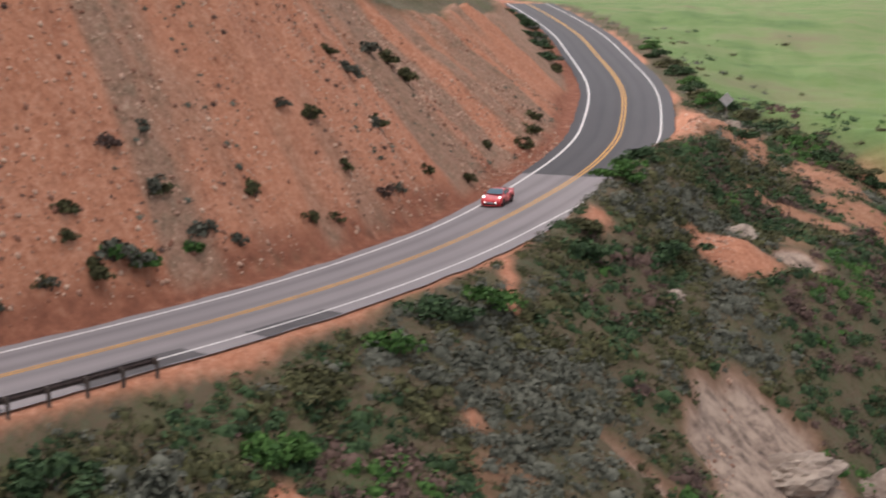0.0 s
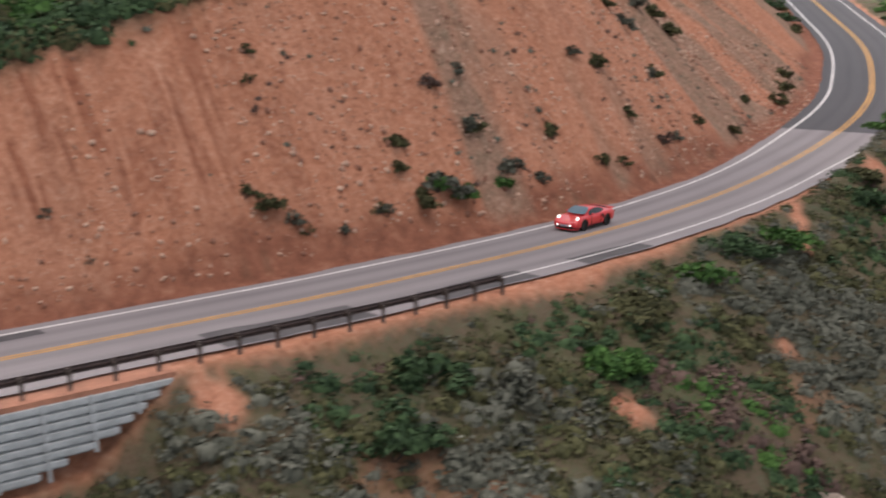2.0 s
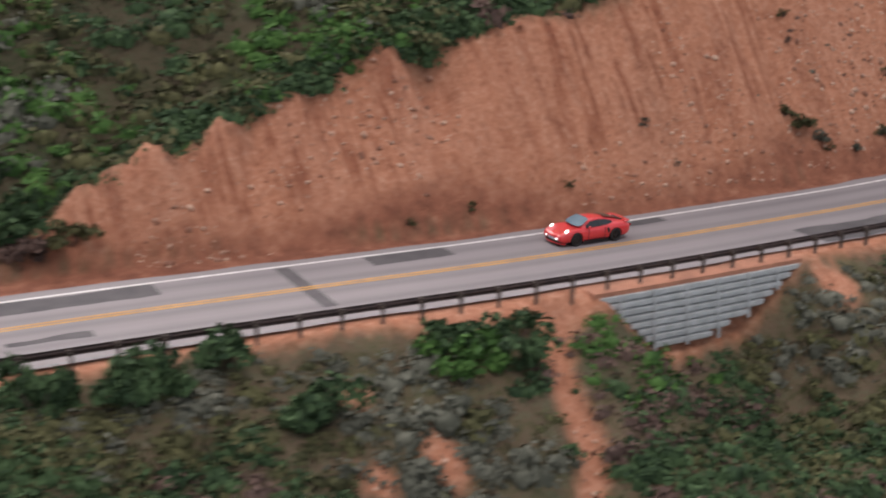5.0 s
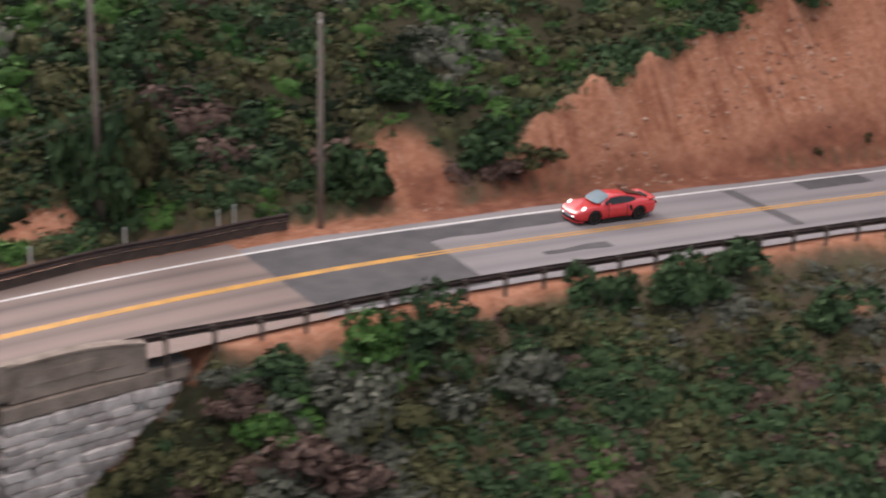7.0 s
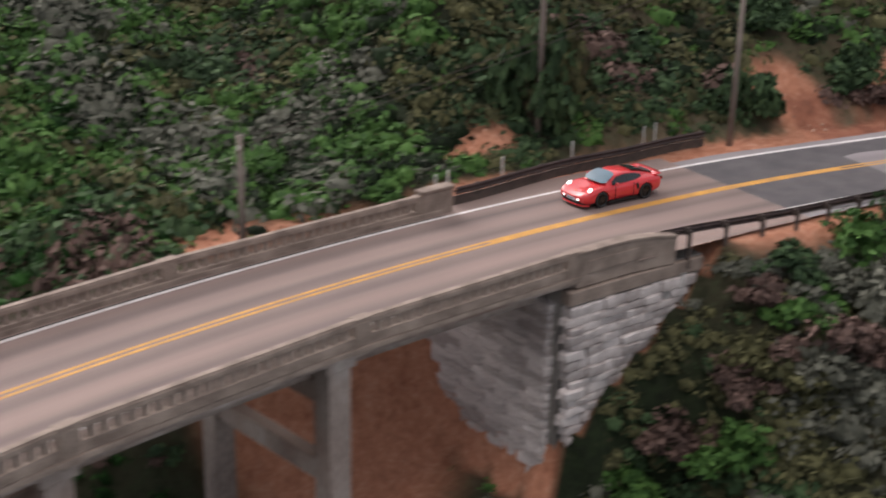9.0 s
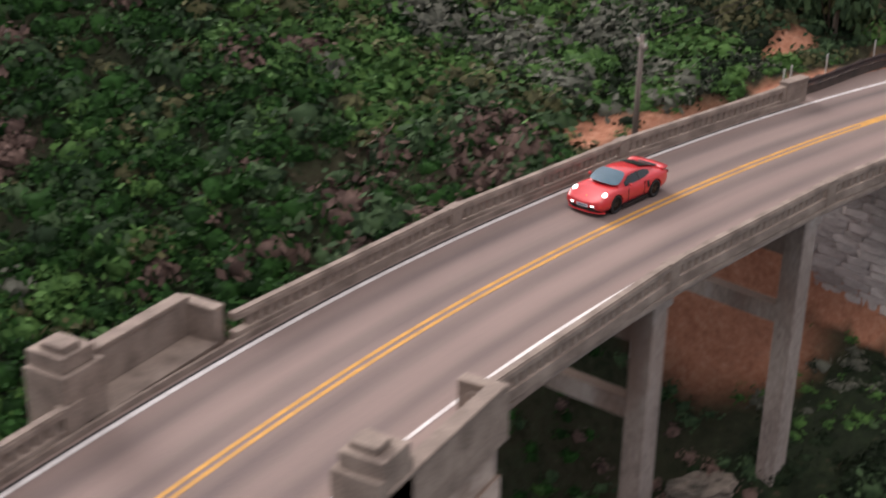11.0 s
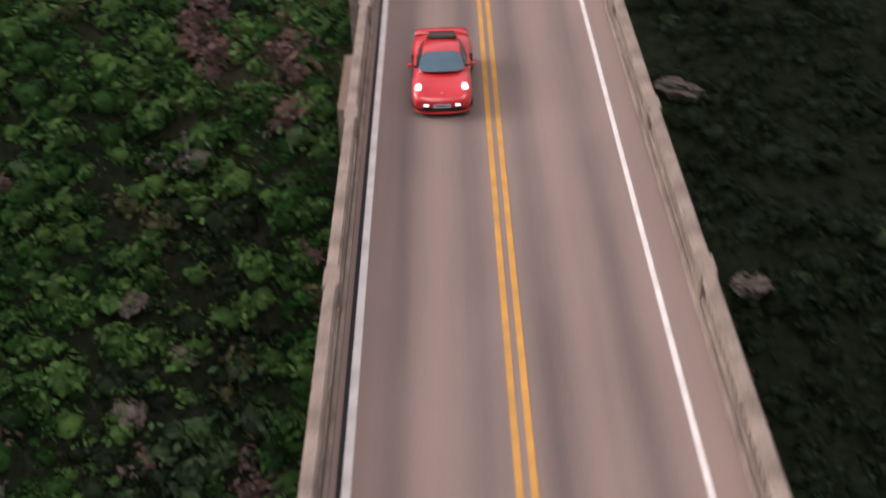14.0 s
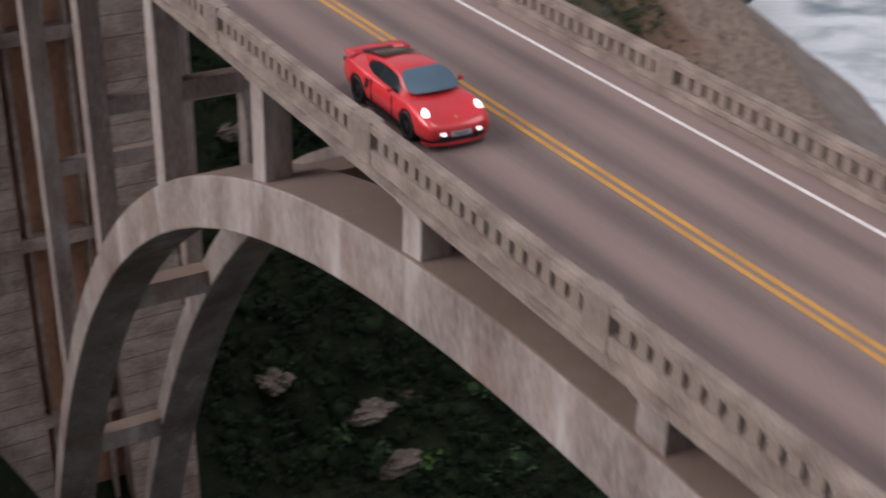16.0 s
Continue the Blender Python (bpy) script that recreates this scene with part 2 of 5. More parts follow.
class Build:
    """Collects vertices and faces of one mesh."""

    def __init__(self):
        self.v, self.f = [], []

    def add(self, verts, faces, m=None):
        k = len(self.v)
        self.v += [tuple(m @ Vector(p)) if m else tuple(p) for p in verts]
        self.f += [tuple(i + k for i in f) for f in faces]
        return self

    def box(self, x0, x1, y0, y1, z0, z1, m=None):
        v = [(x, y, z) for z in (z0, z1) for y in (y0, y1) for x in (x0, x1)]
        return self.add(v, [(0, 2, 3, 1), (4, 5, 7, 6), (0, 1, 5, 4), (2, 6, 7, 3), (0, 4, 6, 2), (1, 3, 7, 5)], m)

    def loft(self, rings, close=True, caps=True):
        """Skins closed rings of equal length."""
        n = len(rings[0])
        v = [p for r in rings for p in r]
        f = []
        for i in range(len(rings) - 1):
            for j in range(n if close else n - 1):
                a, b = i * n + j, i * n + (j + 1) % n
                f.append((a, b, b + n, a + n))
        if caps and close:
            f += [tuple(range(n))[::-1], tuple((len(rings) - 1) * n + j for j in range(n))]
        return self.add(v, f)

    def tube(self, p, q, r0, r1, n=10):
        p, q = Vector(p), Vector(q)
        t = (q - p).to_track_quat("Z", "Y").to_matrix()
        ring = lambda c, r: [c + t @ Vector((r * math.cos(6.28318 * i / n), r * math.sin(6.28318 * i / n), 0)) for i in range(n)]
        return self.loft([ring(p, r0), ring(q, r1)])


def mesh_of(name, b, material, shade=False):
    me = bpy.data.meshes.new(name)
    me.from_pydata([tuple(p) for p in b.v], [], b.f)
    me.materials.append(material)
    bm = bmesh.new()
    bm.from_mesh(me)
    bmesh.ops.recalc_face_normals(bm, faces=bm.faces)
    bm.to_mesh(me)
    bm.free()
    if shade:
        me.shade_smooth()
    return me


def part(name, b, material, parent=None, label="", shade=False, bevel=0.0):
    """One mesh object, under a thing or a part where one is given."""
    me = b if isinstance(b, bpy.types.Mesh) else mesh_of(name, b, material, shade)
    ob = new(name, me)
    ob.parent = parent
    if bevel:
        mod = ob.modifiers.new("bevel", "BEVEL")
        mod.width, mod.segments, mod.limit_method = bevel, 2, "ANGLE"
    return tagged(ob, label) if label else ob


def thing(name, label, category, m=None, group="", kind=""):
    ob = new(name)
    ob.empty_display_size = 0.3
    if m is not None:
        ob.matrix_world = m
    return tagged(ob, label, category, group, kind)


# ---------------------------------------------------------------- the road's line
CONTROL = [(-430, 12, 17.5), (-355.5, 35.9, 13.0), (-298.5, 52.4, 9.0), (-263.5, 59.9, 6.4), (-230, 66.0, 3.9), (-199.6, 68.0, 1.7), (-185, 67.5, 0.8), (-170.7, 65.7, 0.1), (-150, 62.7, 0),
           (-135, 59.6, 0), (-120, 54.7, 0), (-104, 47.2, 0), (-92, 40.4, 0), (-80, 33.1, 0), (-70, 26.3, 0), (-60, 19.6, 0), (-50, 13.5, 0),
           (-40, 8.9, 0), (-30, 5.35, 0), (-20, 2.7, 0), (-10, 0.9, 0), (0, 0.1, 0), (12, 0, 0), (40, 0, 0), (80, 0, 0), (120, 0, 0), (170, 0, 0), (260, -30, 4)]


def line_of_road():
    c = np.array(CONTROL, float)
    out = []
    for i in range(1, len(c) - 2):
        p0, p1, p2, p3 = c[i - 1:i + 3]
        n = max(2, int(np.linalg.norm(p2 - p1) / 0.5))
        t = np.linspace(0, 1, n, endpoint=False)[:, None]
        k = np.linalg.norm(p2 - p1)
        m1 = (p2 - p0) / (np.linalg.norm(p2 - p0)) * k
        m2 = (p3 - p1) / (np.linalg.norm(p3 - p1)) * k
        out.append((2 * t**3 - 3 * t**2 + 1) * p1 + (t**3 - 2 * t**2 + t) * m1 + (-2 * t**3 + 3 * t**2) * p2 + (t**3 - t**2) * m2)
    p = np.concatenate(out)
    s = np.concatenate([[0], np.cumsum(np.linalg.norm(np.diff(p[:, :2], axis=0), axis=1))])
    s -= np.interp(0.0, p[:, 0], s)
    g = np.arange(math.ceil(s[0]), s[-1], 1.0)
    for _ in range(3):
        q = np.stack([np.interp(g, s, p[:, k]) for k in range(3)], 1)
        p, s = q, g
        p[1:-1] = (p[:-2] + 2 * p[1:-1] + p[2:]) / 4
    return p, g


RP, RS = line_of_road()
RT = np.gradient(RP[:, :2], axis=0)
RT /= np.linalg.norm(RT, axis=1)[:, None]


def on_road(s, d=0.0, up=0.0):
    """The place at station s, d metres to the left of the centre line."""
    x, y, z, tx, ty = (np.interp(s, RS, a) for a in (RP[:, 0], RP[:, 1], RP[:, 2], RT[:, 0], RT[:, 1]))
    k = math.hypot(tx, ty)
    return Vector((x - ty / k * d, y + tx / k * d, z + up))


def heading(s):
    return math.degrees(math.atan2(np.interp(s, RS, RT[:, 1]), np.interp(s, RS, RT[:, 0])))


def station(x, y):
    """Nearest station, and the offset to the left of the road, for arrays of places."""
    x, y = np.atleast_1d(x).astype(float), np.atleast_1d(y).astype(float)
    si, di = np.empty(len(x)), np.empty(len(x))
    for a in range(0, len(x), 4000):
        px, py = x[a:a + 4000, None], y[a:a + 4000, None]
        j = np.argmin((px - RP[None, :, 0])**2 + (py - RP[None, :, 1])**2, axis=1)
        dx, dy = x[a:a + 4000] - RP[j, 0], y[a:a + 4000] - RP[j, 1]
        si[a:a + 4000] = RS[j] + dx * RT[j, 0] + dy * RT[j, 1]
        di[a:a + 4000] = -dx * RT[j, 1] + dy * RT[j, 0]
    return si, di


BRIDGE_A, BRIDGE_B = -37.5, 112.0


def widen(s):
    """The road is broader round the bend: factor on offsets from the centre line."""
    return 1 + 0.3 * smooth(-158, -192, s)


# ---------------------------------------------------------------- ground
def cut_height(s):
    """Height of the bare cut above the road, by station."""
    return np.interp(s, [-430, -330, -290, -250, -215, -185, -160, -130, -118, -106.5, -98, -92, -86, -80, -77, -71, -68, -66.8, -64, -45], [3, 4, 6, 9, 13, 18, 21, 20, 15.5, 12.4, 10.2, 9.2, 8.6, 6.6, 5.4, 3.6, 2.6, 1.8, 1.0, 0.5])


def ground(x, y, rough=True):
    """Height of the ground, and how bare it is (0 grown over, 1 bare earth), for arrays of places."""
    s, d = station(x, y)
    d = d / widen(s)
    zr = np.interp(s, RS, RP[:, 2])
    e = -d
    # seaward side: steep slope, and a grassy terrace past the bend
    q = np.maximum(d - 5.6, 0)
    steep = zr - 0.25 - 0.5 * np.minimum(q, 12) - 0.72 * np.maximum(q - 12, 0)
    flat = zr - 0.4 - 0.02 * np.minimum(q, 60) - 1.2 * smooth(4, 14, q) + 0.01 * np.maximum(q - 60, 0)
    flat = np.where(q > 700, flat - (q - 700) * 0.5, flat)
    wall_drop = np.clip(np.minimum((s + 100.6) / 3.6, (-88.4 - s) / 3.2), 0, 1) * 3.1
    steep = steep - wall_drop * smooth(14, 4, q)
    edge_s = np.interp(q, [0, 7, 27, 60], [-236, -233, -208, -200])
    k = smooth(edge_s + 7, edge_s - 5, s)
    spur = smooth(-160, -176, s) * (1 - k)
    berm = np.interp(s, [-230, -218, -205, -190, -178, -168, -160, -150, -142], [0, 1.6, 3.4, 4.3, 3.9, 2.7, 1.6, 0.6, 0]) * smooth(4.75, 6.3, d) * smooth(13.5, 6.8, d)
    steep = steep + spur * (0.2 * np.minimum(q, 14))
    sea_side = steep * (1 - k) + flat * k
    # landward side: toe, bare cut, then the grown hillside
    h = cut_height(s)
    toe = 5.4 + smooth(-95, -62, s) * 1.3 + 1.5 * smooth(-50, -40, s)
    m = np.interp(s, [-300, -200, -150, -120, -105, -95, -85, -70, -60, -50], [0.9, 1.1, 1.35, 1.6, 1.5, 1.25, 1.15, 1.1, 0.9, 0.75])
    w = h / m
    r = np.maximum(e - toe, 0)
    up = np.where(r < w, r * m, h + (r - w) * 0.52)
    up = np.where(r - w > 130, h + 130 * 0.52 + (r - w - 130) * 0.25, up)
    land_side = zr - 0.12 + up
    z = np.where(d > 0, np.where(d < 5.6, zr - 0.12 - wall_drop * (d > 4.75), sea_side) + berm, land_side)
    # the creek's valley under the bridge
    run = np.abs(x - 45)
    deep = np.interp(x, [-44, -37, -25, -12, 3, 25, 45], [-1.5, -9.0, -11.5, -24, -46, -62, -68])
    high = np.interp(x, [-46, -30, -12, 3, 25, 45], [1.0, -2.0, -14, -34, -56, -68])
    inland = smooth(0.0, -9.0, d)
    valley = deep * (1 - inland) + high * inland + 0.3 * np.maximum(-y - 14, 0) * smooth(60, 0, x)
    valley = np.where(x < 45, valley, -68 + 0.9 * np.maximum(run - 6, 0))
    top = np.where(d < 0, 0.12 * np.maximum(e - 14, 0), -0.5 * np.maximum(d - 5.6, 0))
    valley = np.maximum(valley - 28 * smooth(42, 62, y) * smooth(-46, -22, x) * smooth(60, 30, x), np.minimum(valley, -67.5))
    valley = np.minimum(valley, top - 0.3 + np.where(x < 45, 0.45 * np.maximum(e - 25, 0) * (d < 0) + 0.1 * np.maximum(-37 - x, 0), 0))
    v = smooth(-46.0, -37.5, s + np.where(d > 0, 0.0, 0.12 * np.minimum(e, 60))) 
    shelf = smooth(7.5, 5.2, np.abs(d + 0.6)) * smooth(-36.2, -37.8, s)
    v = v * (1 - shelf)
    z = z * (1 - v) + valley * v
    front = np.interp(s, [-45.5, -44, -36.5, -30], [0.4, -1.2, -6.8, -8.2]) - 0.45 * np.maximum(d - 4.8, 0)
    z = np.where((d > 3.3) & (s > -46) & (s < -30), np.minimum(z, front - 0.5 * (d < 4.7)), z)
    far = smooth(108, 118, s) * smooth(9, 5.5, np.abs(d))
    z = z * (1 - far) + (zr - 0.12) * far
    shelf_x = smooth(-96, -84, x + 5 * fbm(x, y, 15, 2, 58)) * smooth(120, 90, x)
    beach_z = np.interp(y, [88, 100, 140, 150], [-78, -65.5, -70.2, -78])
    z = np.maximum(z, np.where(shelf_x > 0, -78 + (beach_z + 78) * shelf_x, -77))
    # how bare
    n1 = fbm(x, y, 9, 4, 3)
    n2 = fbm(x, y, 26, 3, 8)
    incut = smooth(0.0, 0.6, r) * smooth(w + 0.7 + 0.7 * n1, w - 0.5 + 0.7 * n1, r) * smooth(-61, -67, s + 1.5 * n1) * (d < 0)
    bare = incut * 1.0
    scar = smooth(1.0, 0.5, np.hypot((s + 60.6) / 2.4, (r - 1.6) / 3.0) + 0.25 * n1) * (d < 0)
    scar2 = smooth(1.0, 0.5, np.hypot((s + 43.8) / 2.8, (e - 9.8) / 1.5) + 0.25 * n1) * (d < 0)
    under = smooth(1.0, 0.6, np.hypot((x + 33.0) / 6.0, (y - 2.0) / 6.0) + 0.2 * n1) * smooth(4.8, 3.8, d)
    pole = smooth(1.0, 0.5, np.hypot((x + 33.5) / 2.4, (y + 4.6) / 2.0) + 0.2 * n1)
    bare = np.maximum.reduce([bare, scar, scar2, under, pole])
    edge = np.where(d > 0, np.interp(s, [-200, -150, -140, -122, -112, -60, -45], [4.9, 4.9, 5.2, 5.9, 6.2, 5.6, 5.5]), 6.2)
    shoulder = smooth(edge + 0.5 + 0.8 * n1, edge - 0.3 + 0.8 * n1, np.abs(d)) * (s < -36) * (1 - smooth(-46.5, -45.0, s) * (d > 4.7))
    widening = smooth(toe + 0.5, toe - 0.3, e + 1.2 * smooth(-66, -60, s)) * (d < 0) * (s < -38) * (s > -100)
    # gully and footpath on the seaward slope
    gx = -86.6 + 0.6 * np.sin(q * 0.6) + 0.5 * q + 0.3 * n1
    gully = smooth(1.0, 0.45, np.abs(s - gx) / np.interp(q, [0, 1.5, 4, 10, 40], [2.0, 1.3, 1.0, 1.1, 1.0])) * (q > 0) * (q < 26)
    fx = -149.8 + 1.8 * q
    foot = smooth(1.0, 0.5, np.abs(s - fx) / 1.3 + 0.3 * n1) * (q < 3.2) * (d > 0)
    patch = (0.5 - 0.2 * smooth(10, 14, d)) * smooth(1.05, 1.35, n1 + 0.4 * n2 + 0.2 * smooth(10, 16, d)) * (d > 6.5) * (s < -30) * (s > -205)
    for ps, pq, ws, wq in ((-214, 3.5, 17, 4.2), (-208, 11, 7, 4), (-199, 15, 4, 5), (-216, 17, 6, 3), (-192, 9, 3, 5), (-162.7, 1.8, 2.2, 1.3), (-132, 8, 1.2, 1.0), (-119.7, 7.5, 1.0, 1.4), (-74.5, 3, 1.2, 0.8), (-77, 6.6, 1.3, 1.8), (-73.8, 7, 1.2, 1.0), (-101.8, 1.8, 1.1, 1.3), (-172, 9, 3, 3.5)):
        patch = np.maximum(patch, smooth(1.0, 0.55, np.hypot((s - ps) / ws, (q - pq) / wq) + 0.45 * n1) * (d > 5) * (0.66 if ps < -185 else 1.0))
    patch = patch * (1 - 0.85 * smooth(-101, -98, s) * smooth(-78.5, -81.5, s))
    rock = smooth(1.0, 0.7, np.hypot((s + 150 - 0.3 * (q - 16)) / 7.5, (q - 21) / 9.5) + 0.35 * n1) * (d > 8)
    for ps, pq, ws, wq in ((-124, 16, 2.4, 3.0), (-139, 16, 1.4, 5), (-134, 17, 1.2, 4), (-70, 14, 2.5, 2.5), (-176, 12, 2.5, 2.5)):
        rock = np.maximum(rock, smooth(1.0, 0.6, np.hypot((s - ps) / ws, (q - pq) / wq) + 0.45 * n1) * (d > 8))
    crest = 0.95 * smooth(-183, -190, s + 2 * n1) * smooth(-236, -226, s) * smooth(4.6, 5.2, d) * smooth(8.5, 6.5, d + 1.2 * n1)
    rock = np.maximum(rock, smooth(-30, -42, z + 3 * n1) * smooth(62, 80, y) * (z > -64))
    bare = np.maximum.reduce([bare, shoulder, widening, gully, foot, patch, rock, crest])
    sand = smooth(-54, -60, z + 2 * n1) * (y > 90)
    bare = np.maximum(bare * (1 - sand), 0)
    furrow = np.zeros(len(s))
    if rough:
        away = smooth(5.6, 9.0, np.abs(d))
        away = np.where((s > -37) & (s < 110), 1.0, away)
        rill = (np.abs(fbm(s + 0.15 * r + 1.1 * n1, 0.16 * r, 3.4, 4, 21)) - 0.45) * (0.75 + 0.5 * n2) + 0.35 * fbm(s, r, 2.0, 3, 5) + 0.8 * fbm(s, 0 * r + 3, 14, 2, 31)
        face = r / np.maximum(w, 1)
        furrow = incut * smooth(-122, -108, s) * smooth(0.2, 0.42, face) * smooth(1.02, 0.9, face) * smooth(-0.55, 0.25, fbm(s, r * 0.7, 6, 2, 47))
        rill = rill - furrow * 0.5 * smooth(0.0, 0.6, fbm(s + 0.1 * r, 0.12 * r, 1.5, 2, 49))
        notch = -3.2 * np.exp(-((s + 88.5 + 0.1 * r) / 1.5)**2) * smooth(3, 8, r)
        z = z + incut * smooth(0.3, 2.5, r) * (rill * (0.7 + 0.6 * smooth(0.3, 0.9, r / np.maximum(w, 1))) + notch) + (1 - incut) * away * (0.45 * fbm(x, y, 5, 3, 12) + 0.9 * fbm(x, y, 22, 2, 14) * smooth(7, 18, np.abs(d)))
        z = z + rock * (1.1 * (np.abs(fbm(s, q * 0.35, 4.0, 4, 63)) - 0.3) - 0.9)
        z = z - gully * 0.55 + patch * 0.4 * fbm(x, y, 3.5, 4, 40)
    rubble = smooth(-0.15, 0.35, fbm(s + 0.2 * r, 0.15 * r, 7, 3, 87) + 0.3 * n1 + 1.45 * smooth(-106, -150, s) - 1.05) * incut * smooth(-100, -112, s)
    # shade coloured into the canyon's green ground, strongest on the seaward side
    lush_shade = smooth(-52, -40, s + 0.3 * np.clip(e, 0, 20)) * np.where(d > 2, 0.97, 0.55 + 0.4 * smooth(-0.5, 0.5, fbm(x, y, 24, 3, 19)))
    lush_shade = np.maximum(lush_shade, 0.4 * smooth(0.5, 2.0, r - w) * (d < -8) * (s > -120) * (1 - incut))
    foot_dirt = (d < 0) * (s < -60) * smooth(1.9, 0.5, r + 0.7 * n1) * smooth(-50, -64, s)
    return z, bare, sand, s, d, k * (d > 9) * (q < 720), rock, rubble, lush_shade, r, foot_dirt, furrow


def stretch_axis(lo, hi, step, end_lo, end_hi):
    mid = np.arange(lo, hi, step)
    a, b, st = [], [], step
    v = lo
    while v > end_lo:
        st *= 1.13
        v -= st
        a.append(v)
    st, v = step, mid[-1]
    while v < end_hi:
        st *= 1.13
        v += st
        b.append(v)
    return np.concatenate([a[::-1], mid, b])


def earth_material():
    m = bpy.data.materials.new("hillside_earth")
    m.use_nodes = True
    n, l = m.node_tree.nodes, m.node_tree.links
    b = n["Principled BSDF"]
    b.inputs["Roughness"].default_value = 0.95
    b.inputs["Specular IOR Level"].default_value = 0.2
    geo = n.new("ShaderNodeNewGeometry")

    def noise_at(scale, detail=6, st=None, rough=0.55):
        t = n.new("ShaderNodeTexNoise")
        t.inputs["Scale"].default_value, t.inputs["Detail"].default_value, t.inputs["Roughness"].default_value = scale, detail, rough
        if st:
            mp = n.new("ShaderNodeMapping")
            mp.inputs["Scale"].default_value = st
            l.new(geo.outputs["Position"], mp.inputs["Vector"])
            l.new(mp.outputs["Vector"], t.inputs["Vector"])
        else:
            l.new(geo.outputs["Position"], t.inputs["Vector"])
        return t.outputs["Fac"]

    def ramp(fac, *stops):
        r = n.new("ShaderNodeValToRGB")
        e = r.color_ramp.elements
        while len(e) < len(stops):
            e.new(0.5)
        for el, (p, c) in zip(e, stops):
            el.position, el.color = p, (*c, 1)
        l.new(fac, r.inputs["Fac"])
        return r.outputs["Color"]

    def mix(f, a, c, mode="MIX"):
        x = n.new("ShaderNodeMix")
        x.data_type, x.blend_type = "RGBA", mode
        for i, v in ((0, f), (6, a), (7, c)):
            if isinstance(v, float):
                x.inputs[i].default_value = v
            else:
                l.new(v, x.inputs[i])
        return x.outputs[2]

    def attr(name):
        a = n.new("ShaderNodeAttribute")
        a.attribute_name = name
        return a.outputs["Fac"]

    vec = n.new("ShaderNodeCombineXYZ")
    l.new(attr("along"), vec.inputs[0])
    l.new(attr("rise"), vec.inputs[1])

    def noise_down(sx, sy, detail=6):
        mp = n.new("ShaderNodeMapping")
        mp.inputs["Scale"].default_value = (sx, sy, 1)
        l.new(vec.outputs[0], mp.inputs["Vector"])
        t = n.new("ShaderNodeTexNoise")
        t.inputs["Scale"].default_value, t.inputs["Detail"].default_value, t.inputs["Distortion"].default_value = 1.0, detail, 0.4
        l.new(mp.outputs["Vector"], t.inputs["Vector"])
        return t.outputs["Fac"]
    coarse, streak, fine = noise_at(0.22, 5), noise_down(0.9, 0.16), noise_at(2.6, 8, None, 0.7)
    broad, clods = noise_down(0.2, 0.06, 4), noise_at(0.9, 7, None, 0.68)
    red = ramp(coarse, (0.3, (0.38, 0.128, 0.066)), (0.5, (0.52, 0.196, 0.106)), (0.72, (0.56, 0.255, 0.16)))
    red = mix(0.5, red, ramp(broad, (0.34, (0.29, 0.112, 0.066)), (0.45, (0.56, 0.2, 0.095)), (0.55, (0.49, 0.222, 0.139)), (0.66, (0.62, 0.32, 0.22))))
    red = mix(0.5, red, ramp(streak, (0.33, (0.17, 0.065, 0.042)), (0.45, (0.42, 0.165, 0.09)), (0.62, (0.52, 0.245, 0.15)), (0.78, (0.38, 0.18, 0.12))))
    red = mix(0.38, red, ramp(clods, (0.36, (0.2, 0.08, 0.052)), (0.48, (0.42, 0.185, 0.11)), (0.6, (0.5, 0.26, 0.17)), (0.7, (0.62, 0.42, 0.31))))
    red = mix(0.4, red, ramp(fine, (0.36, (0.15, 0.065, 0.045)), (0.5, (0.40, 0.185, 0.115)), (0.66, (0.58, 0.37, 0.27))))
    # shading of the fluted face, put into the colour as dark red streaks
    flutes = n.new("ShaderNodeMapRange")
    flutes.inputs["From Min"].default_value, flutes.inputs["From Max"].default_value, flutes.inputs["To Max"].default_value = 0.5, 0.4, 0.8
    l.new(noise_down(1.7, 0.22, 5), flutes.inputs["Value"])
    flute_shade = n.new("ShaderNodeMath")
    flute_shade.operation = "MULTIPLY"
    l.new(attr("furrow"), flute_shade.inputs[0])
    l.new(flutes.outputs["Result"], flute_shade.inputs[1])
    red = mix(flute_shade.outputs[0], red, ramp(clods, (0.35, (0.17, 0.055, 0.032)), (0.6, (0.3, 0.11, 0.062))))
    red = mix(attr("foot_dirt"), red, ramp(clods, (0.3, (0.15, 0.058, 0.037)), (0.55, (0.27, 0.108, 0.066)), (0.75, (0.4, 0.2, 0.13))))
    scree = ramp(fine, (0.34, (0.1, 0.06, 0.045)), (0.47, (0.26, 0.16, 0.115)), (0.58, (0.34, 0.22, 0.16)), (0.68, (0.55, 0.4, 0.31)))
    scree = mix(0.4, scree, ramp(noise_at(0.9, 6), (0.35, (0.13, 0.1, 0.06)), (0.5, (0.3, 0.17, 0.11)), (0.7, (0.36, 0.2, 0.14))))
    red = mix(attr("rubble"), red, scree)
    crust = ramp(noise_at(1.1, 8, (1, 1, 0.35), 0.65), (0.32, (0.1, 0.075, 0.062)), (0.46, (0.27, 0.2, 0.16)), (0.58, (0.41, 0.31, 0.245)), (0.72, (0.47, 0.36, 0.28)))
    red = mix(attr("rock"), red, crust)
    mott = noise_at(1.8, 7, None, 0.7)
    grown = ramp(mott, (0.3, (0.03, 0.036, 0.018)), (0.42, (0.06, 0.072, 0.035)), (0.5, (0.11, 0.085, 0.06)), (0.58, (0.075, 0.09, 0.05)), (0.72, (0.15, 0.145, 0.11)))
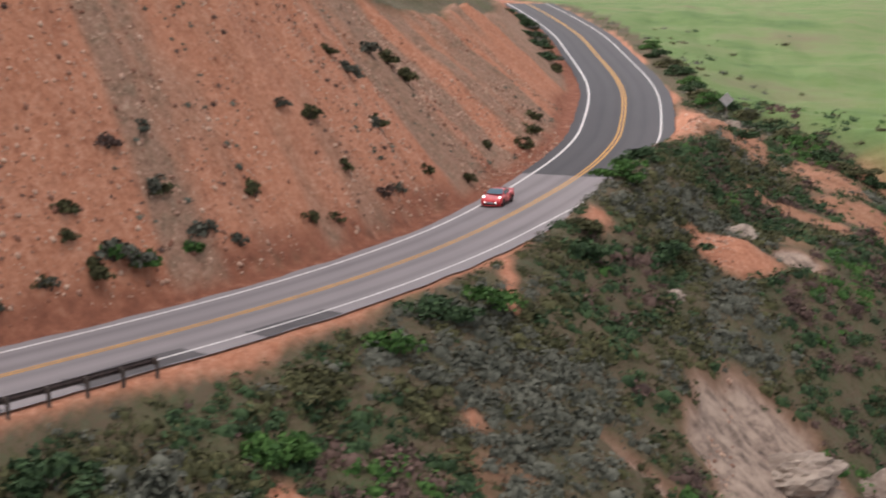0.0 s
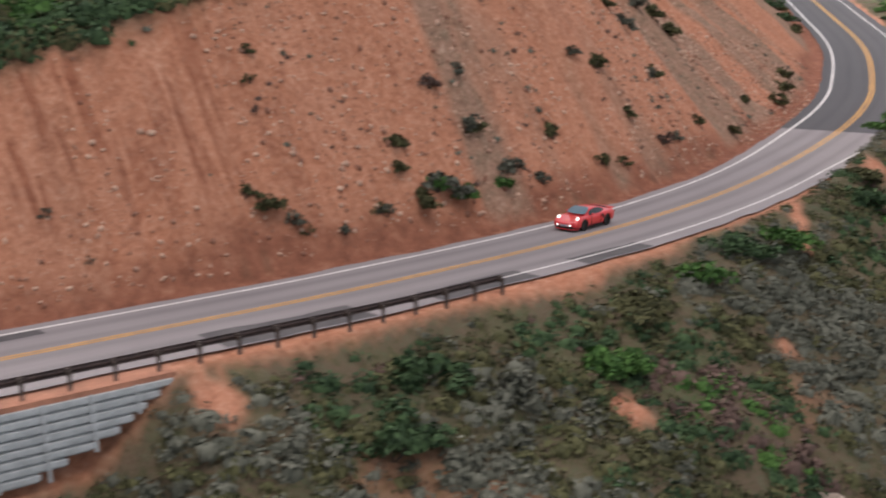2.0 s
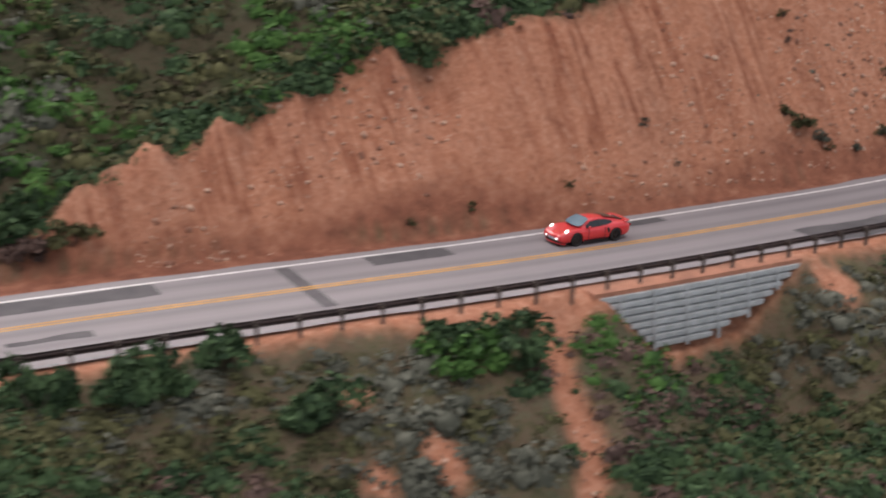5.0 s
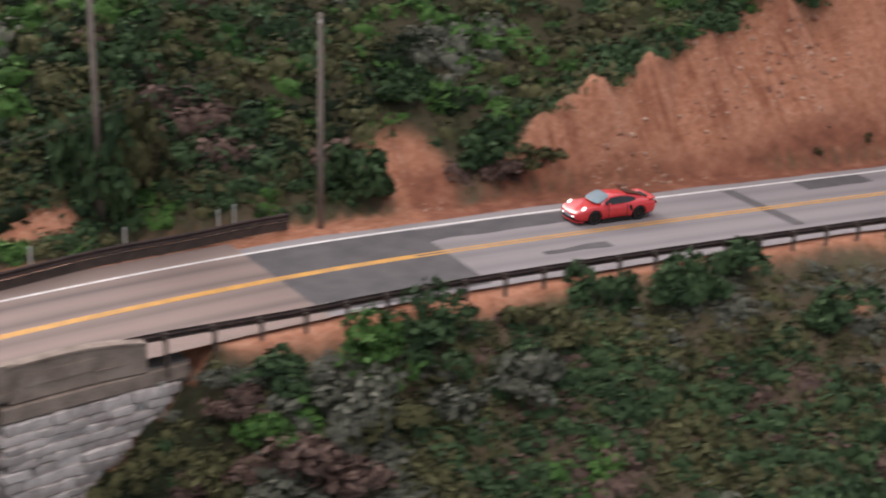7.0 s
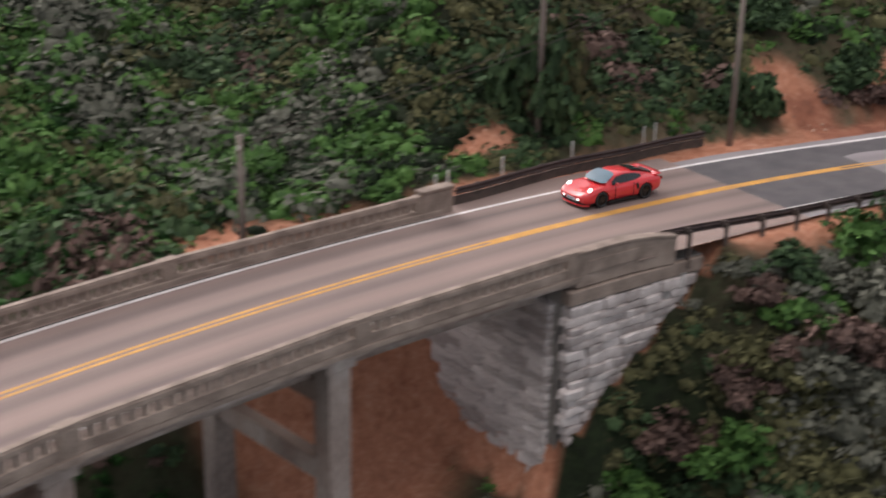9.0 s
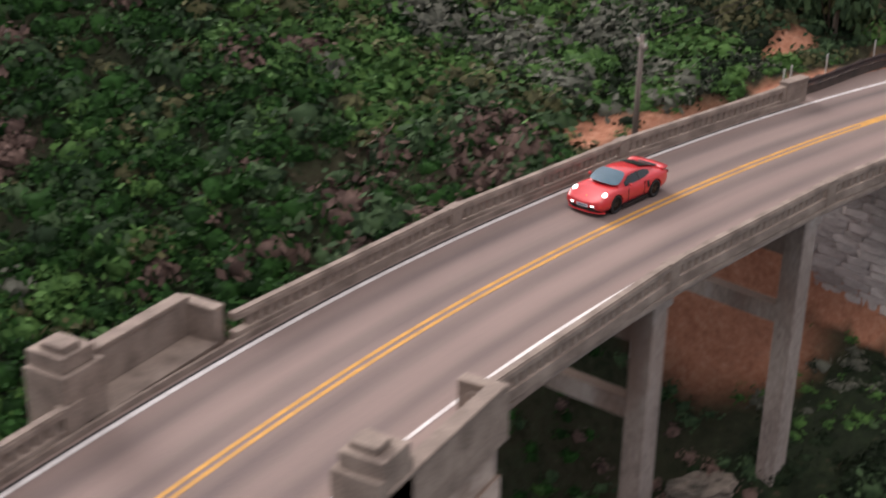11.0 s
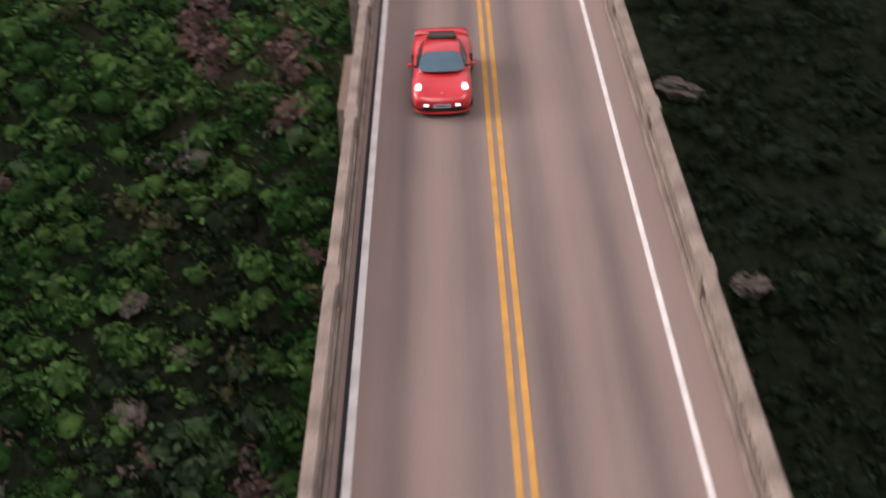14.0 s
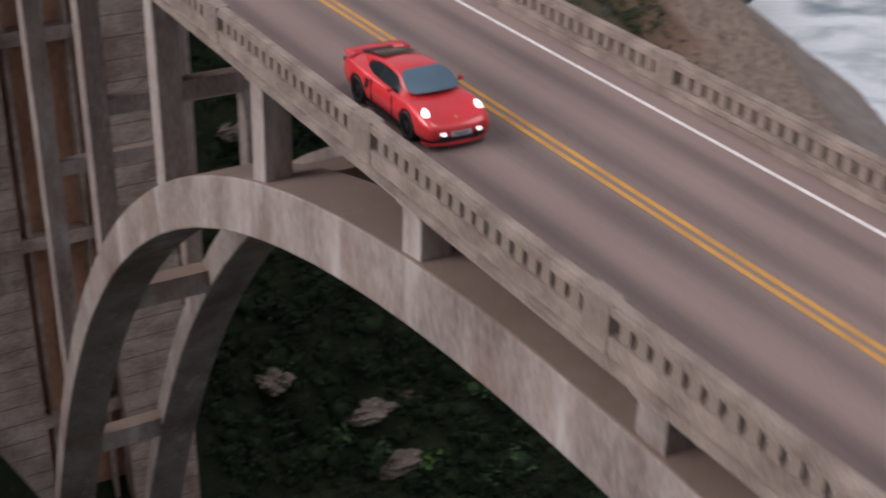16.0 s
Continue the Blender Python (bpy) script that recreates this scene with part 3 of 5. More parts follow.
    grown = mix(0.35, grown, ramp(noise_at(0.16, 4), (0.35, (0.05, 0.06, 0.025)), (0.52, (0.165, 0.1, 0.066)), (0.7, (0.085, 0.11, 0.037))))
    # near-black greens put the canyon's shade into the ground, with brown mottling
    shaded_green = ramp(mott, (0.3, (0.006, 0.009, 0.005)), (0.48, (0.009, 0.016, 0.007)), (0.6, (0.013, 0.024, 0.009)), (0.7, (0.055, 0.038, 0.026)))
    grown = mix(attr("lush_shade"), grown, shaded_green)
    meadow = ramp(noise_at(0.05, 9, None, 0.66), (0.32, (0.07, 0.125, 0.045)), (0.45, (0.115, 0.18, 0.06)), (0.56, (0.15, 0.19, 0.08)), (0.7, (0.16, 0.145, 0.085)))
    beach = ramp(noise_at(0.3, 4), (0.3, (0.24, 0.2, 0.18)), (0.7, (0.34, 0.3, 0.27)))
    col = mix(attr("bare"), grown, red)
    col = mix(attr("meadow"), col, meadow)
    col = mix(attr("sand"), col, beach)
    l.new(col, b.inputs["Base Color"])
    bp = n.new("ShaderNodeBump")
    bp.inputs["Strength"].default_value, bp.inputs["Distance"].default_value = 0.7, 0.25
    sm = n.new("ShaderNodeMath")
    sm.operation = "MULTIPLY_ADD"
    sm.inputs[1].default_value = 2.5
    l.new(streak, sm.inputs[0])
    l.new(fine, sm.inputs[2])
    l.new(sm.outputs[0], bp.inputs["Height"])
    l.new(bp.outputs["Normal"], b.inputs["Normal"])
    return m


def grid_mesh(name, xs, ys, z, material, extra=()):
    nx, ny = len(xs), len(ys)
    X, Y = np.meshgrid(xs, ys, indexing="ij")
    co = np.stack([X.ravel(), Y.ravel(), z], 1)
    i = (np.arange(nx - 1)[:, None] * ny + np.arange(ny - 1)[None, :]).ravel()
    quads = np.stack([i, i + ny, i + ny + 1, i + 1], 1)
    me = bpy.data.meshes.new(name)
    fill_mesh(me, co, quads)
    me.materials.append(material)
    for key, values in extra:
        me.attributes.new(key, "FLOAT", "POINT").data.foreach_set("value", np.ascontiguousarray(values, dtype=np.float32))
    me.shade_smooth()
    return me


def fill_mesh(me, co, faces):
    k = faces.shape[1]
    me.vertices.add(len(co))
    me.vertices.foreach_set("co", np.ascontiguousarray(co, dtype=np.float32).ravel())
    me.loops.add(faces.size)
    me.loops.foreach_set("vertex_index", np.ascontiguousarray(faces, dtype=np.int32).ravel())
    me.polygons.add(len(faces))
    me.polygons.foreach_set("loop_start", np.arange(0, faces.size, k, dtype=np.int32))
    me.update(calc_edges=True)


EARTH = earth_material()


def build_ground():
    xs = stretch_axis(-235, 30, 0.6, -4200, 3000)
    ys = stretch_axis(-45, 96, 0.6, -3200, 4200)
    X, Y = np.meshgrid(xs, ys, indexing="ij")
    z, bare, sand, s, d, meadow, rock, rubble, lush_shade, r, foot_dirt, furrow = ground(X.ravel(), Y.ravel())
    me = grid_mesh("ground", xs, ys, z, EARTH, (("bare", bare), ("sand", sand), ("meadow", meadow), ("rock", rock), ("rubble", rubble), ("lush_shade", lush_shade), ("along", s), ("rise", r), ("foot_dirt", foot_dirt), ("furrow", furrow)))
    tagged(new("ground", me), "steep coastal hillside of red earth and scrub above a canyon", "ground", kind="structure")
    return xs, ys, z.reshape(len(xs), len(ys)), bare.reshape(len(xs), len(ys)), meadow.reshape(len(xs), len(ys))


GX, GY, GZ, GB, GM = build_ground()


def grid_at(grid, x, y):
    i = np.clip(np.searchsorted(GX, x) - 1, 0, len(GX) - 2)
    j = np.clip(np.searchsorted(GY, y) - 1, 0, len(GY) - 2)
    u, v = (x - GX[i]) / (GX[i + 1] - GX[i]), (y - GY[j]) / (GY[j + 1] - GY[j])
    return (grid[i, j] * (1 - u) + grid[i + 1, j] * u) * (1 - v) + (grid[i, j + 1] * (1 - u) + grid[i + 1, j + 1] * u) * v


def ground_z(x, y):
    return float(grid_at(GZ, np.array([x]), np.array([y]))[0])


def build_sea():
    m = bpy.data.materials.new("sea_with_surf")
    m.use_nodes = True
    n, l = m.node_tree.nodes, m.node_tree.links
    b = n["Principled BSDF"]
    b.inputs["Roughness"].default_value = 0.25
    geo = n.new("ShaderNodeNewGeometry")
    t = n.new("ShaderNodeTexNoise")
    t.inputs["Scale"].default_value, t.inputs["Detail"].default_value, t.inputs["Distortion"].default_value = 0.07, 9, 0.9
    l.new(geo.outputs["Position"], t.inputs["Vector"])
    a = n.new("ShaderNodeAttribute")
    a.attribute_name = "surf"
    k = n.new("ShaderNodeMath")
    l.new(t.outputs["Fac"], k.inputs[0])
    l.new(a.outputs["Fac"], k.inputs[1])
    r = n.new("ShaderNodeValToRGB")
    r.color_ramp.elements[0].position, r.color_ramp.elements[0].color = 0.5, (0.3, 0.37, 0.42, 1)
    r.color_ramp.elements[1].position, r.color_ramp.elements[1].color = 0.78, (0.88, 0.93, 0.96, 1)
    l.new(k.outputs[0], r.inputs["Fac"])
    l.new(r.outputs["Color"], b.inputs["Base Color"])
    w = n.new("ShaderNodeTexNoise")
    w.inputs["Scale"].default_value, w.inputs["Detail"].default_value = 0.5, 6
    l.new(geo.outputs["Position"], w.inputs["Vector"])
    bp = n.new("ShaderNodeBump")
    bp.inputs["Strength"].default_value, bp.inputs["Distance"].default_value = 0.5, 0.4
    l.new(w.outputs["Fac"], bp.inputs["Height"])
    l.new(bp.outputs["Normal"], b.inputs["Normal"])
    xs, ys = stretch_axis(-220, 120, 4.0, -4300, 4300), stretch_axis(90, 300, 4.0, -300, 4300)
    X, Y = np.meshgrid(xs, ys, indexing="ij")
    depth = -70 - grid_at(GZ, X.ravel(), Y.ravel())
    surf = smooth(10, 0, depth) * 0.16 + 0.2 * smooth(230, 140, Y.ravel()) + 0.12 * fbm(X.ravel(), Y.ravel(), 40, 3, 77)
    me = grid_mesh("water", xs, ys, np.full(X.size, -70.0) + 0.4 * fbm(X.ravel(), Y.ravel(), 24, 2, 6), m, (("surf", surf),))
    tagged(new("water", me), "sea with white breaking surf along the shore", "sea", kind="structure")


build_sea()


# ---------------------------------------------------------------- road
def ribbon(name, s0, s1, d0, d1, up, material, step=1.0, wave=0.0):
    ss = np.arange(s0, s1 + 1e-6, step)
    if ss[-1] < s1 - 0.01:
        ss = np.append(ss, s1)
    co, uvs = [], []
    cols = np.linspace(d0, d1, max(2, int(abs(d1 - d0) / 1.2) + 1))
    for s in ss:
        for j, d in enumerate(cols):
            dd = d * float(widen(s)) + (wave * float(fbm(np.array([s]), np.array([d * 3.0]), 3.0, 3, 50)[0]) if j in (0, len(cols) - 1) else 0)
            p = on_road(s, dd, up)
            co.append(p)
            uvs.append((dd, s))
    n = len(cols)
    f = [(i * n + j, i * n + j + 1, (i + 1) * n + j + 1, (i + 1) * n + j) for i in range(len(ss) - 1) for j in range(n - 1)]
    me = bpy.data.meshes.new(name)
    me.from_pydata([tuple(c) for c in co], [], f)
    me.materials.append(material)
    uv = me.uv_layers.new(name="UVMap").data
    for lp in me.loops:
        uv[lp.index].uv = uvs[lp.vertex_index]
    if me.polygons[0].normal.z < 0:
        me.flip_normals()
    me.shade_smooth()
    return me


def lay(name, label, *args, **kw):
    ob = new(name, ribbon(name, *args, **kw))
    return tagged(ob, label, name.replace("_", " "), kind="structure")


SEAM_FAR, SEAM_BRIDGE = -187.5, -50.5
lay("road", "dark newly laid asphalt of the bend", -400, SEAM_FAR, -4.3, 4.6, 0.0, ASPHALT_NEW, wave=0.12)
lay("road", "worn grey asphalt of the coast road", SEAM_FAR, SEAM_BRIDGE, -4.2, 4.6, 0.0, ASPHALT_OLD, wave=0.15)
lay("road", "brown-grey asphalt across the bridge", SEAM_BRIDGE, 160, -3.72, 4.12, 0.0, ASPHALT_BRIDGE)
lay("road", "worn asphalt edge beside the bridge approach", SEAM_BRIDGE, -37.6, -5.0, -3.72, -0.004, ASPHALT_BRIDGE)
lay("road", "worn asphalt edge beside the bridge approach", SEAM_BRIDGE, -40.6, 4.12, 4.7, -0.004, ASPHALT_BRIDGE)
for s0, s1, d0, d1 in ((-58.5, SEAM_BRIDGE, -3.4, 4.3), (-70.0, -58.5, -3.3, -1.5), (-85.0, -80.5, -3.3, -1.9), (-99, -94, -3.3, -2.5), (-112, -104, 2.2, 4.4), (-123, -116, 2.6, 4.5), (-133, -127, 2.9, 4.5), (-76.6, -75.9, -3.2, 2.5), (-66, -62.5, 1.5, 2.0)):
    lay("road_patch", "dark asphalt repair patch in the road", s0, s1, d0, d1, 0.006, PATCH, step=0.5, wave=0.25)
lay("white_edge_line", "white painted line along the road's edge", -395, 158, -3.49, -3.31, 0.012, WHITE)
lay("white_edge_line", "white painted line along the road's edge", -395, 158, 3.33, 3.46, 0.012, WHITE)
lay("yellow_centre_line", "one of two yellow painted centre lines", -395, 158, -0.215, -0.07, 0.012, YELLOW)
lay("yellow_centre_line", "one of two yellow painted centre lines", -395, 158, 0.07, 0.215, 0.012, YELLOW)
lay("sealed_joint", "black sealed joint beside the white line", BRIDGE_A, 113, -3.6, -3.49, 0.009, TYRE)
lay("yellow_repair_line", "orange primer strip between the centre lines", -57, -37, -0.07, 0.07, 0.01, YELLOW)

# ---------------------------------------------------------------- bridge
XC = 53.6


def intrados(x):
    u = abs(x - XC)
    return -3.45 - 0.0085 * u * u - 3.6e-6 * u**4


def extrados(x):
    return intrados(x) + 1.7 + 0.007 * abs(x - XC)


def strip_solid(b, s0, s1, d0, d1, z0, z1, step=2.0):
    """A solid bar that follows the road."""
    n = max(1, int(round((s1 - s0) / step)))
    rings = []
    for i in range(n + 1):
        s = s0 + (s1 - s0) * i / n
        rings.append([on_road(s, d0, z0), on_road(s, d1, z0), on_road(s, d1, z1), on_road(s, d0, z1)])
    return b.loft(rings)


PIL_SPACING = 8.55
PYL = ((-4.6, 1.9), (106.1, 112.6))
IN_D, OUT_D = -3.98, 4.38          # middle lines of the two parapets


def build_bridge():
    br = thing("arch_bridge", "weathered concrete open-spandrel arch bridge across a canyon", "bridge")
    part("deck", strip_solid(Build(), BRIDGE_A, 113, -4.12, 4.52, -0.36, -0.01), CONCRETE, br)
    for d in (-2.5, 0.2, 2.9):
        part("girder", strip_solid(Build(), BRIDGE_A, 113, d - 0.25, d + 0.25, -1.35, -0.42), CONCRETE, br)
    part("curb", strip_solid(Build(), BRIDGE_A, 113, -3.82, -3.72, -0.01, 0.2), CONCRETE_RAIL, br, bevel=0.02)
    part("curb", strip_solid(Build(), BRIDGE_A, 113, 4.12, 4.22, -0.01, 0.2), CONCRETE_RAIL, br, bevel=0.02)
    for d in (-4.17, 4.56):
        part("fascia_moulding", strip_solid(Build(), BRIDGE_A, 113, d - 0.06, d + 0.06, -0.2, -0.04), CONCRETE_RAIL, br)
    # arch ribs
    for y in (-2.55, 2.9):
        rings = []
        for i in range(61):
            x = 2.5 + (2 * XC - 5) * i / 60
            rings.append([(x, y - 1.05, intrados(x)), (x, y + 1.05, intrados(x)), (x, y + 1.05, extrados(x)), (x, y - 1.05, extrados(x))])
        part("arch_rib", Build().loft(rings), CONCRETE, br, "pale streaked concrete arch rib", bevel=0.06)
    for i in range(11):
        x = 10 + i * 8.8
        z = intrados(x)
        part("cross_strut", Build().box(x - 0.45, x + 0.45, -1.5, 1.85, z + 0.4, z + 1.5), CONCRETE, br)
    # spandrel columns on the ribs
    for i in range(12):
        x = 12.85 + i * 8.45
        zt = extrados(x) - 0.15
        if zt > -1.9:
            continue
        for y in (-3.05, 3.4):
            part("column", Build().box(x - 0.42, x + 0.42, y - 0.42, y + 0.42, zt, -0.43).box(x - 0.55, x + 0.55, y - 0.52, y + 0.52, -1.0, -0.43), CONCRETE, br, bevel=0.04)
        part("cap_beam", Build().box(x - 0.3, x + 0.3, -2.6, 2.95, -1.9, -1.36), CONCRETE, br)
        if zt < -7:
            part("cross_strut", Build().box(x - 0.25, x + 0.25, -2.6, 2.95, zt * 0.55 - 0.4, zt * 0.55 + 0.3), CONCRETE, br)
    # bents under the approach
    for s in (-26.3, -15.8):
        a = Matrix.Translation(on_road(s, 0.2)) @ pose(0, 0, 0, 0, 0, heading(s))
        for y in (-3.1, 3.7):
            p = a @ Vector((0, y, 0))
            zg = ground_z(p.x, p.y) - 1.5
            part("column", Build().box(-0.45, 0.45, y - 0.42, y + 0.42, zg, -0.37, a).box(-0.62, 0.62, y - 0.5, y + 0.5, -0.75, -0.365, a), CONCRETE, br, bevel=0.04)
        part("cap_beam", Build().box(-0.35, 0.35, -2.68, 3.28, -2.1, -1.36, a), CONCRETE, br)
        zs = -4.6
        part("cross_strut", Build().box(-0.28, 0.28, -2.68, 3.28, zs - 0.45, zs + 0.3, a), CONCRETE, br)
    # pylons: two legs with a ribbed recess between them, standing on the canyon's sides
    for (x0, x1), face in zip(PYL, (1, -1)):
        xm = x1 if face > 0 else x0
        zg = min(ground_z(x0, -6), ground_z(x0, 6), ground_z(x1, 6), ground_z(x1, -6)) - 4
        for y0, y1 in ((-6.1, -2.4), (2.4, 6.3)):
            out = -1 if y0 < 0 else 1
            rings = []

            def ring(z, g, wide):
                ya, yb = (min(y0, wide) - g, y1) if out < 0 else (y0, max(y1, wide) + g)
                if abs(wide) < 6:
                    ya, yb = (wide, y1) if out < 0 else (y0, wide)
                rings.append([(x0 + 0.4 - g, ya, z), (x1 - 0.2 + g, ya, z), (x1 - 0.2 + g, yb, z), (x0 + 0.4 - g, yb, z)])
            ring(-1.36, 0, -5.25 if out < 0 else 5.6)
            ring(-7.4, 0, -5.25 if out < 0 else 5.6)
            z, lvl = -7.5, 0
            while z > zg:
                g = 0.012 * lvl
                for dz, inset in ((0, 0), (-1.19, 0), (-1.2, -0.06), (-1.25, -0.06)):
                    ring(z + dz, g + inset, 6.1 * out)
                z, lvl = z - 1.25, lvl + 1
            b = Build().loft(rings)
            part("pylon_leg", b, PIER, br, "tall board-marked concrete pylon leg")
            # leg up to the deck, outside the girders
            part("pylon_shoulder", Build().box(x0 + 0.55, x1 - 0.35, *((-5.3, -4.2) if y0 < 0 else (4.6, 5.5)), -1.36, -0.42), PIER, br, bevel=0.05)
        part("recess_wall", Build().box(x0 + 1.6, x1 - 1.6, -2.4, 2.4, zg, -1.4), PIER_STAIN, br, "rust-stained concrete wall between the pylon's legs")
        for y in (-1.75, -0.25, 1.6):
            part("recess_rib", Build().box(x0 + 0.9, x1 - 0.9, y - 0.13, y + 0.13, zg, -1.4), PIER, br, bevel=0.03)
        for z in (-12, -24, -36):
            if z > zg:
                part("recess_band", Build().box(x0 + 0.75, x1 - 0.75, -2.4, 2.4, z - 0.4, z + 0.4), PIER, br)
        # lookout bays at deck height: stepped block, low walls round an alcove
        for sd, dm, yo in ((-1, -3.98, -5.25), (1, 4.38, 5.6)):
            ya, yb = sorted((yo, yo - sd * 0.38))
            q = 1 if face > 0 else -1
            xo0, xo1 = (x0, x1) if face > 0 else (x1, x0)
            part("bay_floor", Build().box(x0, x1, min(dm - sd * 0.16, yo), max(dm - sd * 0.16, yo), -0.42, 0.12), CONCRETE_RAIL, br)
            part("bay_wall", Build().box(x0 + 0.35, x1 - 0.35, ya, yb, 0.12, 1.25).box(x0 + 0.3, x1 - 0.3, ya - 0.05, yb + 0.05, 1.25, 1.38), CONCRETE_RAIL, br, bevel=0.03)
            inner = dm - sd * 0.15
            ya, yb = sorted((inner, yo))
            xa, xb = sorted((xo0, xo0 + q * 0.4))
            part("bay_wall", Build().box(xa, xb, ya, yb, 0.12, 1.1).box(xa - 0.04, xb + 0.04, ya, yb, 1.1, 1.22), CONCRETE_RAIL, br, bevel=0.03)
            xa, xb = sorted((xo1 - q * 1.5, xo1))
            part("pylon_top", Build().box(xa, xb, ya, yb, 0.12, 1.75).box(xa + 0.15, xb - 0.15, ya + 0.15 if sd > 0 else ya, yb if sd > 0 else yb - 0.15, 1.75, 2.2).box(xa + 0.5, xb - 0.35, ya + 0.3, yb - 0.3, 2.2, 2.4), CONCRETE_RAIL, br, "stepped concrete pylon top", bevel=0.04)
    return br


BRIDGE = build_bridge()


def build_parapets():
    """Balustrades: a thing for each stretch between two pilasters."""
    post = mesh_of("baluster", Build().box(-0.14, 0.14, -0.085, 0.085, 0.34, 0.72).box(-0.16, 0.16, -0.08, 0.08, 0.64, 0.72), CONCRETE_RAIL)
    pil = mesh_of("pilaster", Build().box(-0.36, 0.36, -0.18, 0.18, -0.3, 0.9).box(-0.37, 0.37, -0.185, 0.185, 0.9, 0.965).box(-0.22, 0.22, -0.195, 0.195, 0.2, 0.8), CONCRETE_RAIL)

    def stretch(s0, s1, d, end_block=False):
        a, c = on_road(s0, d), on_road(s1, d)
        length = (c - a).length
        ang = math.degrees(math.atan2(c.y - a.y, c.x - a.x))
        th = thing("parapet", "weathered concrete balustrade between two pilasters along the bridge", "parapet", Matrix.Translation(a) @ pose(0, 0, 0, 0, 0, ang), "parapets of the bridge")
        part("plinth", Build().box(0, length, -0.15, 0.15, -0.02, 0.34), CONCRETE_RAIL, th, bevel=0.015)
        part("rail", Build().box(0, length, -0.16, 0.16, 0.72, 0.9).box(0.0, length, -0.12, 0.12, 0.9, 0.955), CONCRETE_RAIL, th, bevel=0.02)
        n = int((length - 0.9) / 0.43)
        for i in range(n):
            o = part("baluster", post, None, th)
            o.location.x = 0.5 + (length - 1.0) * (i + 0.5) / n
        part("pilaster", pil, None, th)
        if end_block:
            part("end_block", Build().box(-1.6, 0.1, -0.24, 0.24, -0.3, 1.02).box(-1.65, 0.1, -0.28, 0.28, 1.02, 1.16), CONCRETE_RAIL, th, "solid concrete end block", bevel=0.04)

    for d in (IN_D, OUT_D):
        app = [-36.6, -25.2, -15.1, PYL[0][0] + 0.2] if d < 0 else [-37.2, -27.1, -16.1, PYL[0][0] + 0.2]
        for i, (a, c) in enumerate(zip(app, app[1:])):
            stretch(a, c, d, i == 0 and d < 0)
        arch = [PYL[0][1] - 0.1] + [45.6 + PIL_SPACING * k for k in range(-4, 7)] + [PYL[1][0] + 0.1]
        for a, c in zip(arch, arch[1:]):
            stretch(a, c, d)


build_parapets()


def build_abutment():
    """Rubble-stone wing wall under the seaward end of the bridge, stone by stone."""
    th = thing("abutment_wall", "pale rubble-stone wing wall under the bridge's end", "retaining wall")
    rng = random.Random(4)
    core = Build()
    core.loft([[on_road(-44.3, 2.0, -0.5), on_road(-44.3, 4.5, -0.5), on_road(-44.3, 4.5, -4), on_road(-44.3, 2.0, -4)],
               [on_road(-36.9, 2.0, -0.5), on_road(-36.9, 4.2, -0.5), on_road(-36.9, 4.4, -13), on_road(-36.9, 2.0, -13)]])
    part("wall_core", core, MORTAR, th)
    rings = []
    for i in range(13):
        f = i / 12
        s, flare, top = -37.3 - 5.2 * f, 4.38 + 0.45 * max(0.0, f - 0.45) ** 1.5, 0.93 - 0.75 * max(0.0, f - 0.5) ** 1.6
        rings.append([on_road(s, flare - 0.2, -0.5), on_road(s, flare + 0.2, -0.5), on_road(s, flare + 0.2, top - 0.12), on_road(s, flare + 0.25, top - 0.1), on_road(s, flare + 0.25, top), on_road(s, flare - 0.25, top), on_road(s, flare - 0.25, top - 0.1), on_road(s, flare - 0.2, top - 0.12)])
    part("wing_parapet", Build().loft(rings), CONCRETE_RAIL, th, "solid concrete wing parapet curving down at its end", bevel=0.02)
    part("parapet_panel", strip_solid(Build(), -40.6, -37.9, 4.585, 4.63, 0.02, 0.5, 1.0), CONCRETE_RAIL, th, bevel=0.015)
    part("wing_base", strip_solid(Build(), -44.2, -36.9, 4.1, 4.72, -1.1, -0.55), CONCRETE_RAIL, th, bevel=0.04)
    shapes = []
    for k in range(6):
        bm = bmesh.new()
        bmesh.ops.create_cube(bm, size=1.0)
        bmesh.ops.bevel(bm, geom=bm.edges[:], offset=0.12, segments=1, affect="EDGES")
        for v in bm.verts:
            v.co += Vector((rng.uniform(-.07, .07), rng.uniform(-.05, .05), rng.uniform(-.07, .07)))
        me = bpy.data.meshes.new("stone")
        bm.to_mesh(me)
        bm.free()
        me.materials.append(STONE)
        shapes.append(me)
    z = -1.15
    while z > -8.6:
        hgt = rng.uniform(0.28, 0.46)
        s = -44.2 + max(0.0, (-z - 0.9) * 1.05) + rng.uniform(0, 0.4)
        while s < -37.1:
            w = rng.uniform(0.4, 1.0)
            p = on_road(min(s + w / 2, -37.2), 4.5 + rng.uniform(-0.06, 0.1) - (z + 1.1) * 0.03, z - hgt / 2)
            o = part("stone", rng.choice(shapes), None, th)
            o.matrix_local = Matrix.Translation(p) @ pose(0, 0, 0, rng.uniform(-5, 5), rng.uniform(-4, 4), heading(s) + rng.uniform(-4, 4)) @ Matrix.Diagonal((w * 1.02, 0.5, hgt * 1.02, 1))
            s += w
        d = 3.9
        while d > -2.5:
            w = rng.uniform(0.9, 1.7)
            p = on_road(-36.8, d - w / 2, z - hgt / 2)
            o = part("stone", rng.choice(shapes), None, th)
            o.matrix_local = Matrix.Translation(p) @ pose(0, 0, 0, 0, rng.uniform(-4, 4), heading(-34) + rng.uniform(-4, 4)) @ Matrix.Diagonal((0.5, w * 1.02, hgt * 1.02, 1))
            d -= w
        z -= hgt


build_abutment()


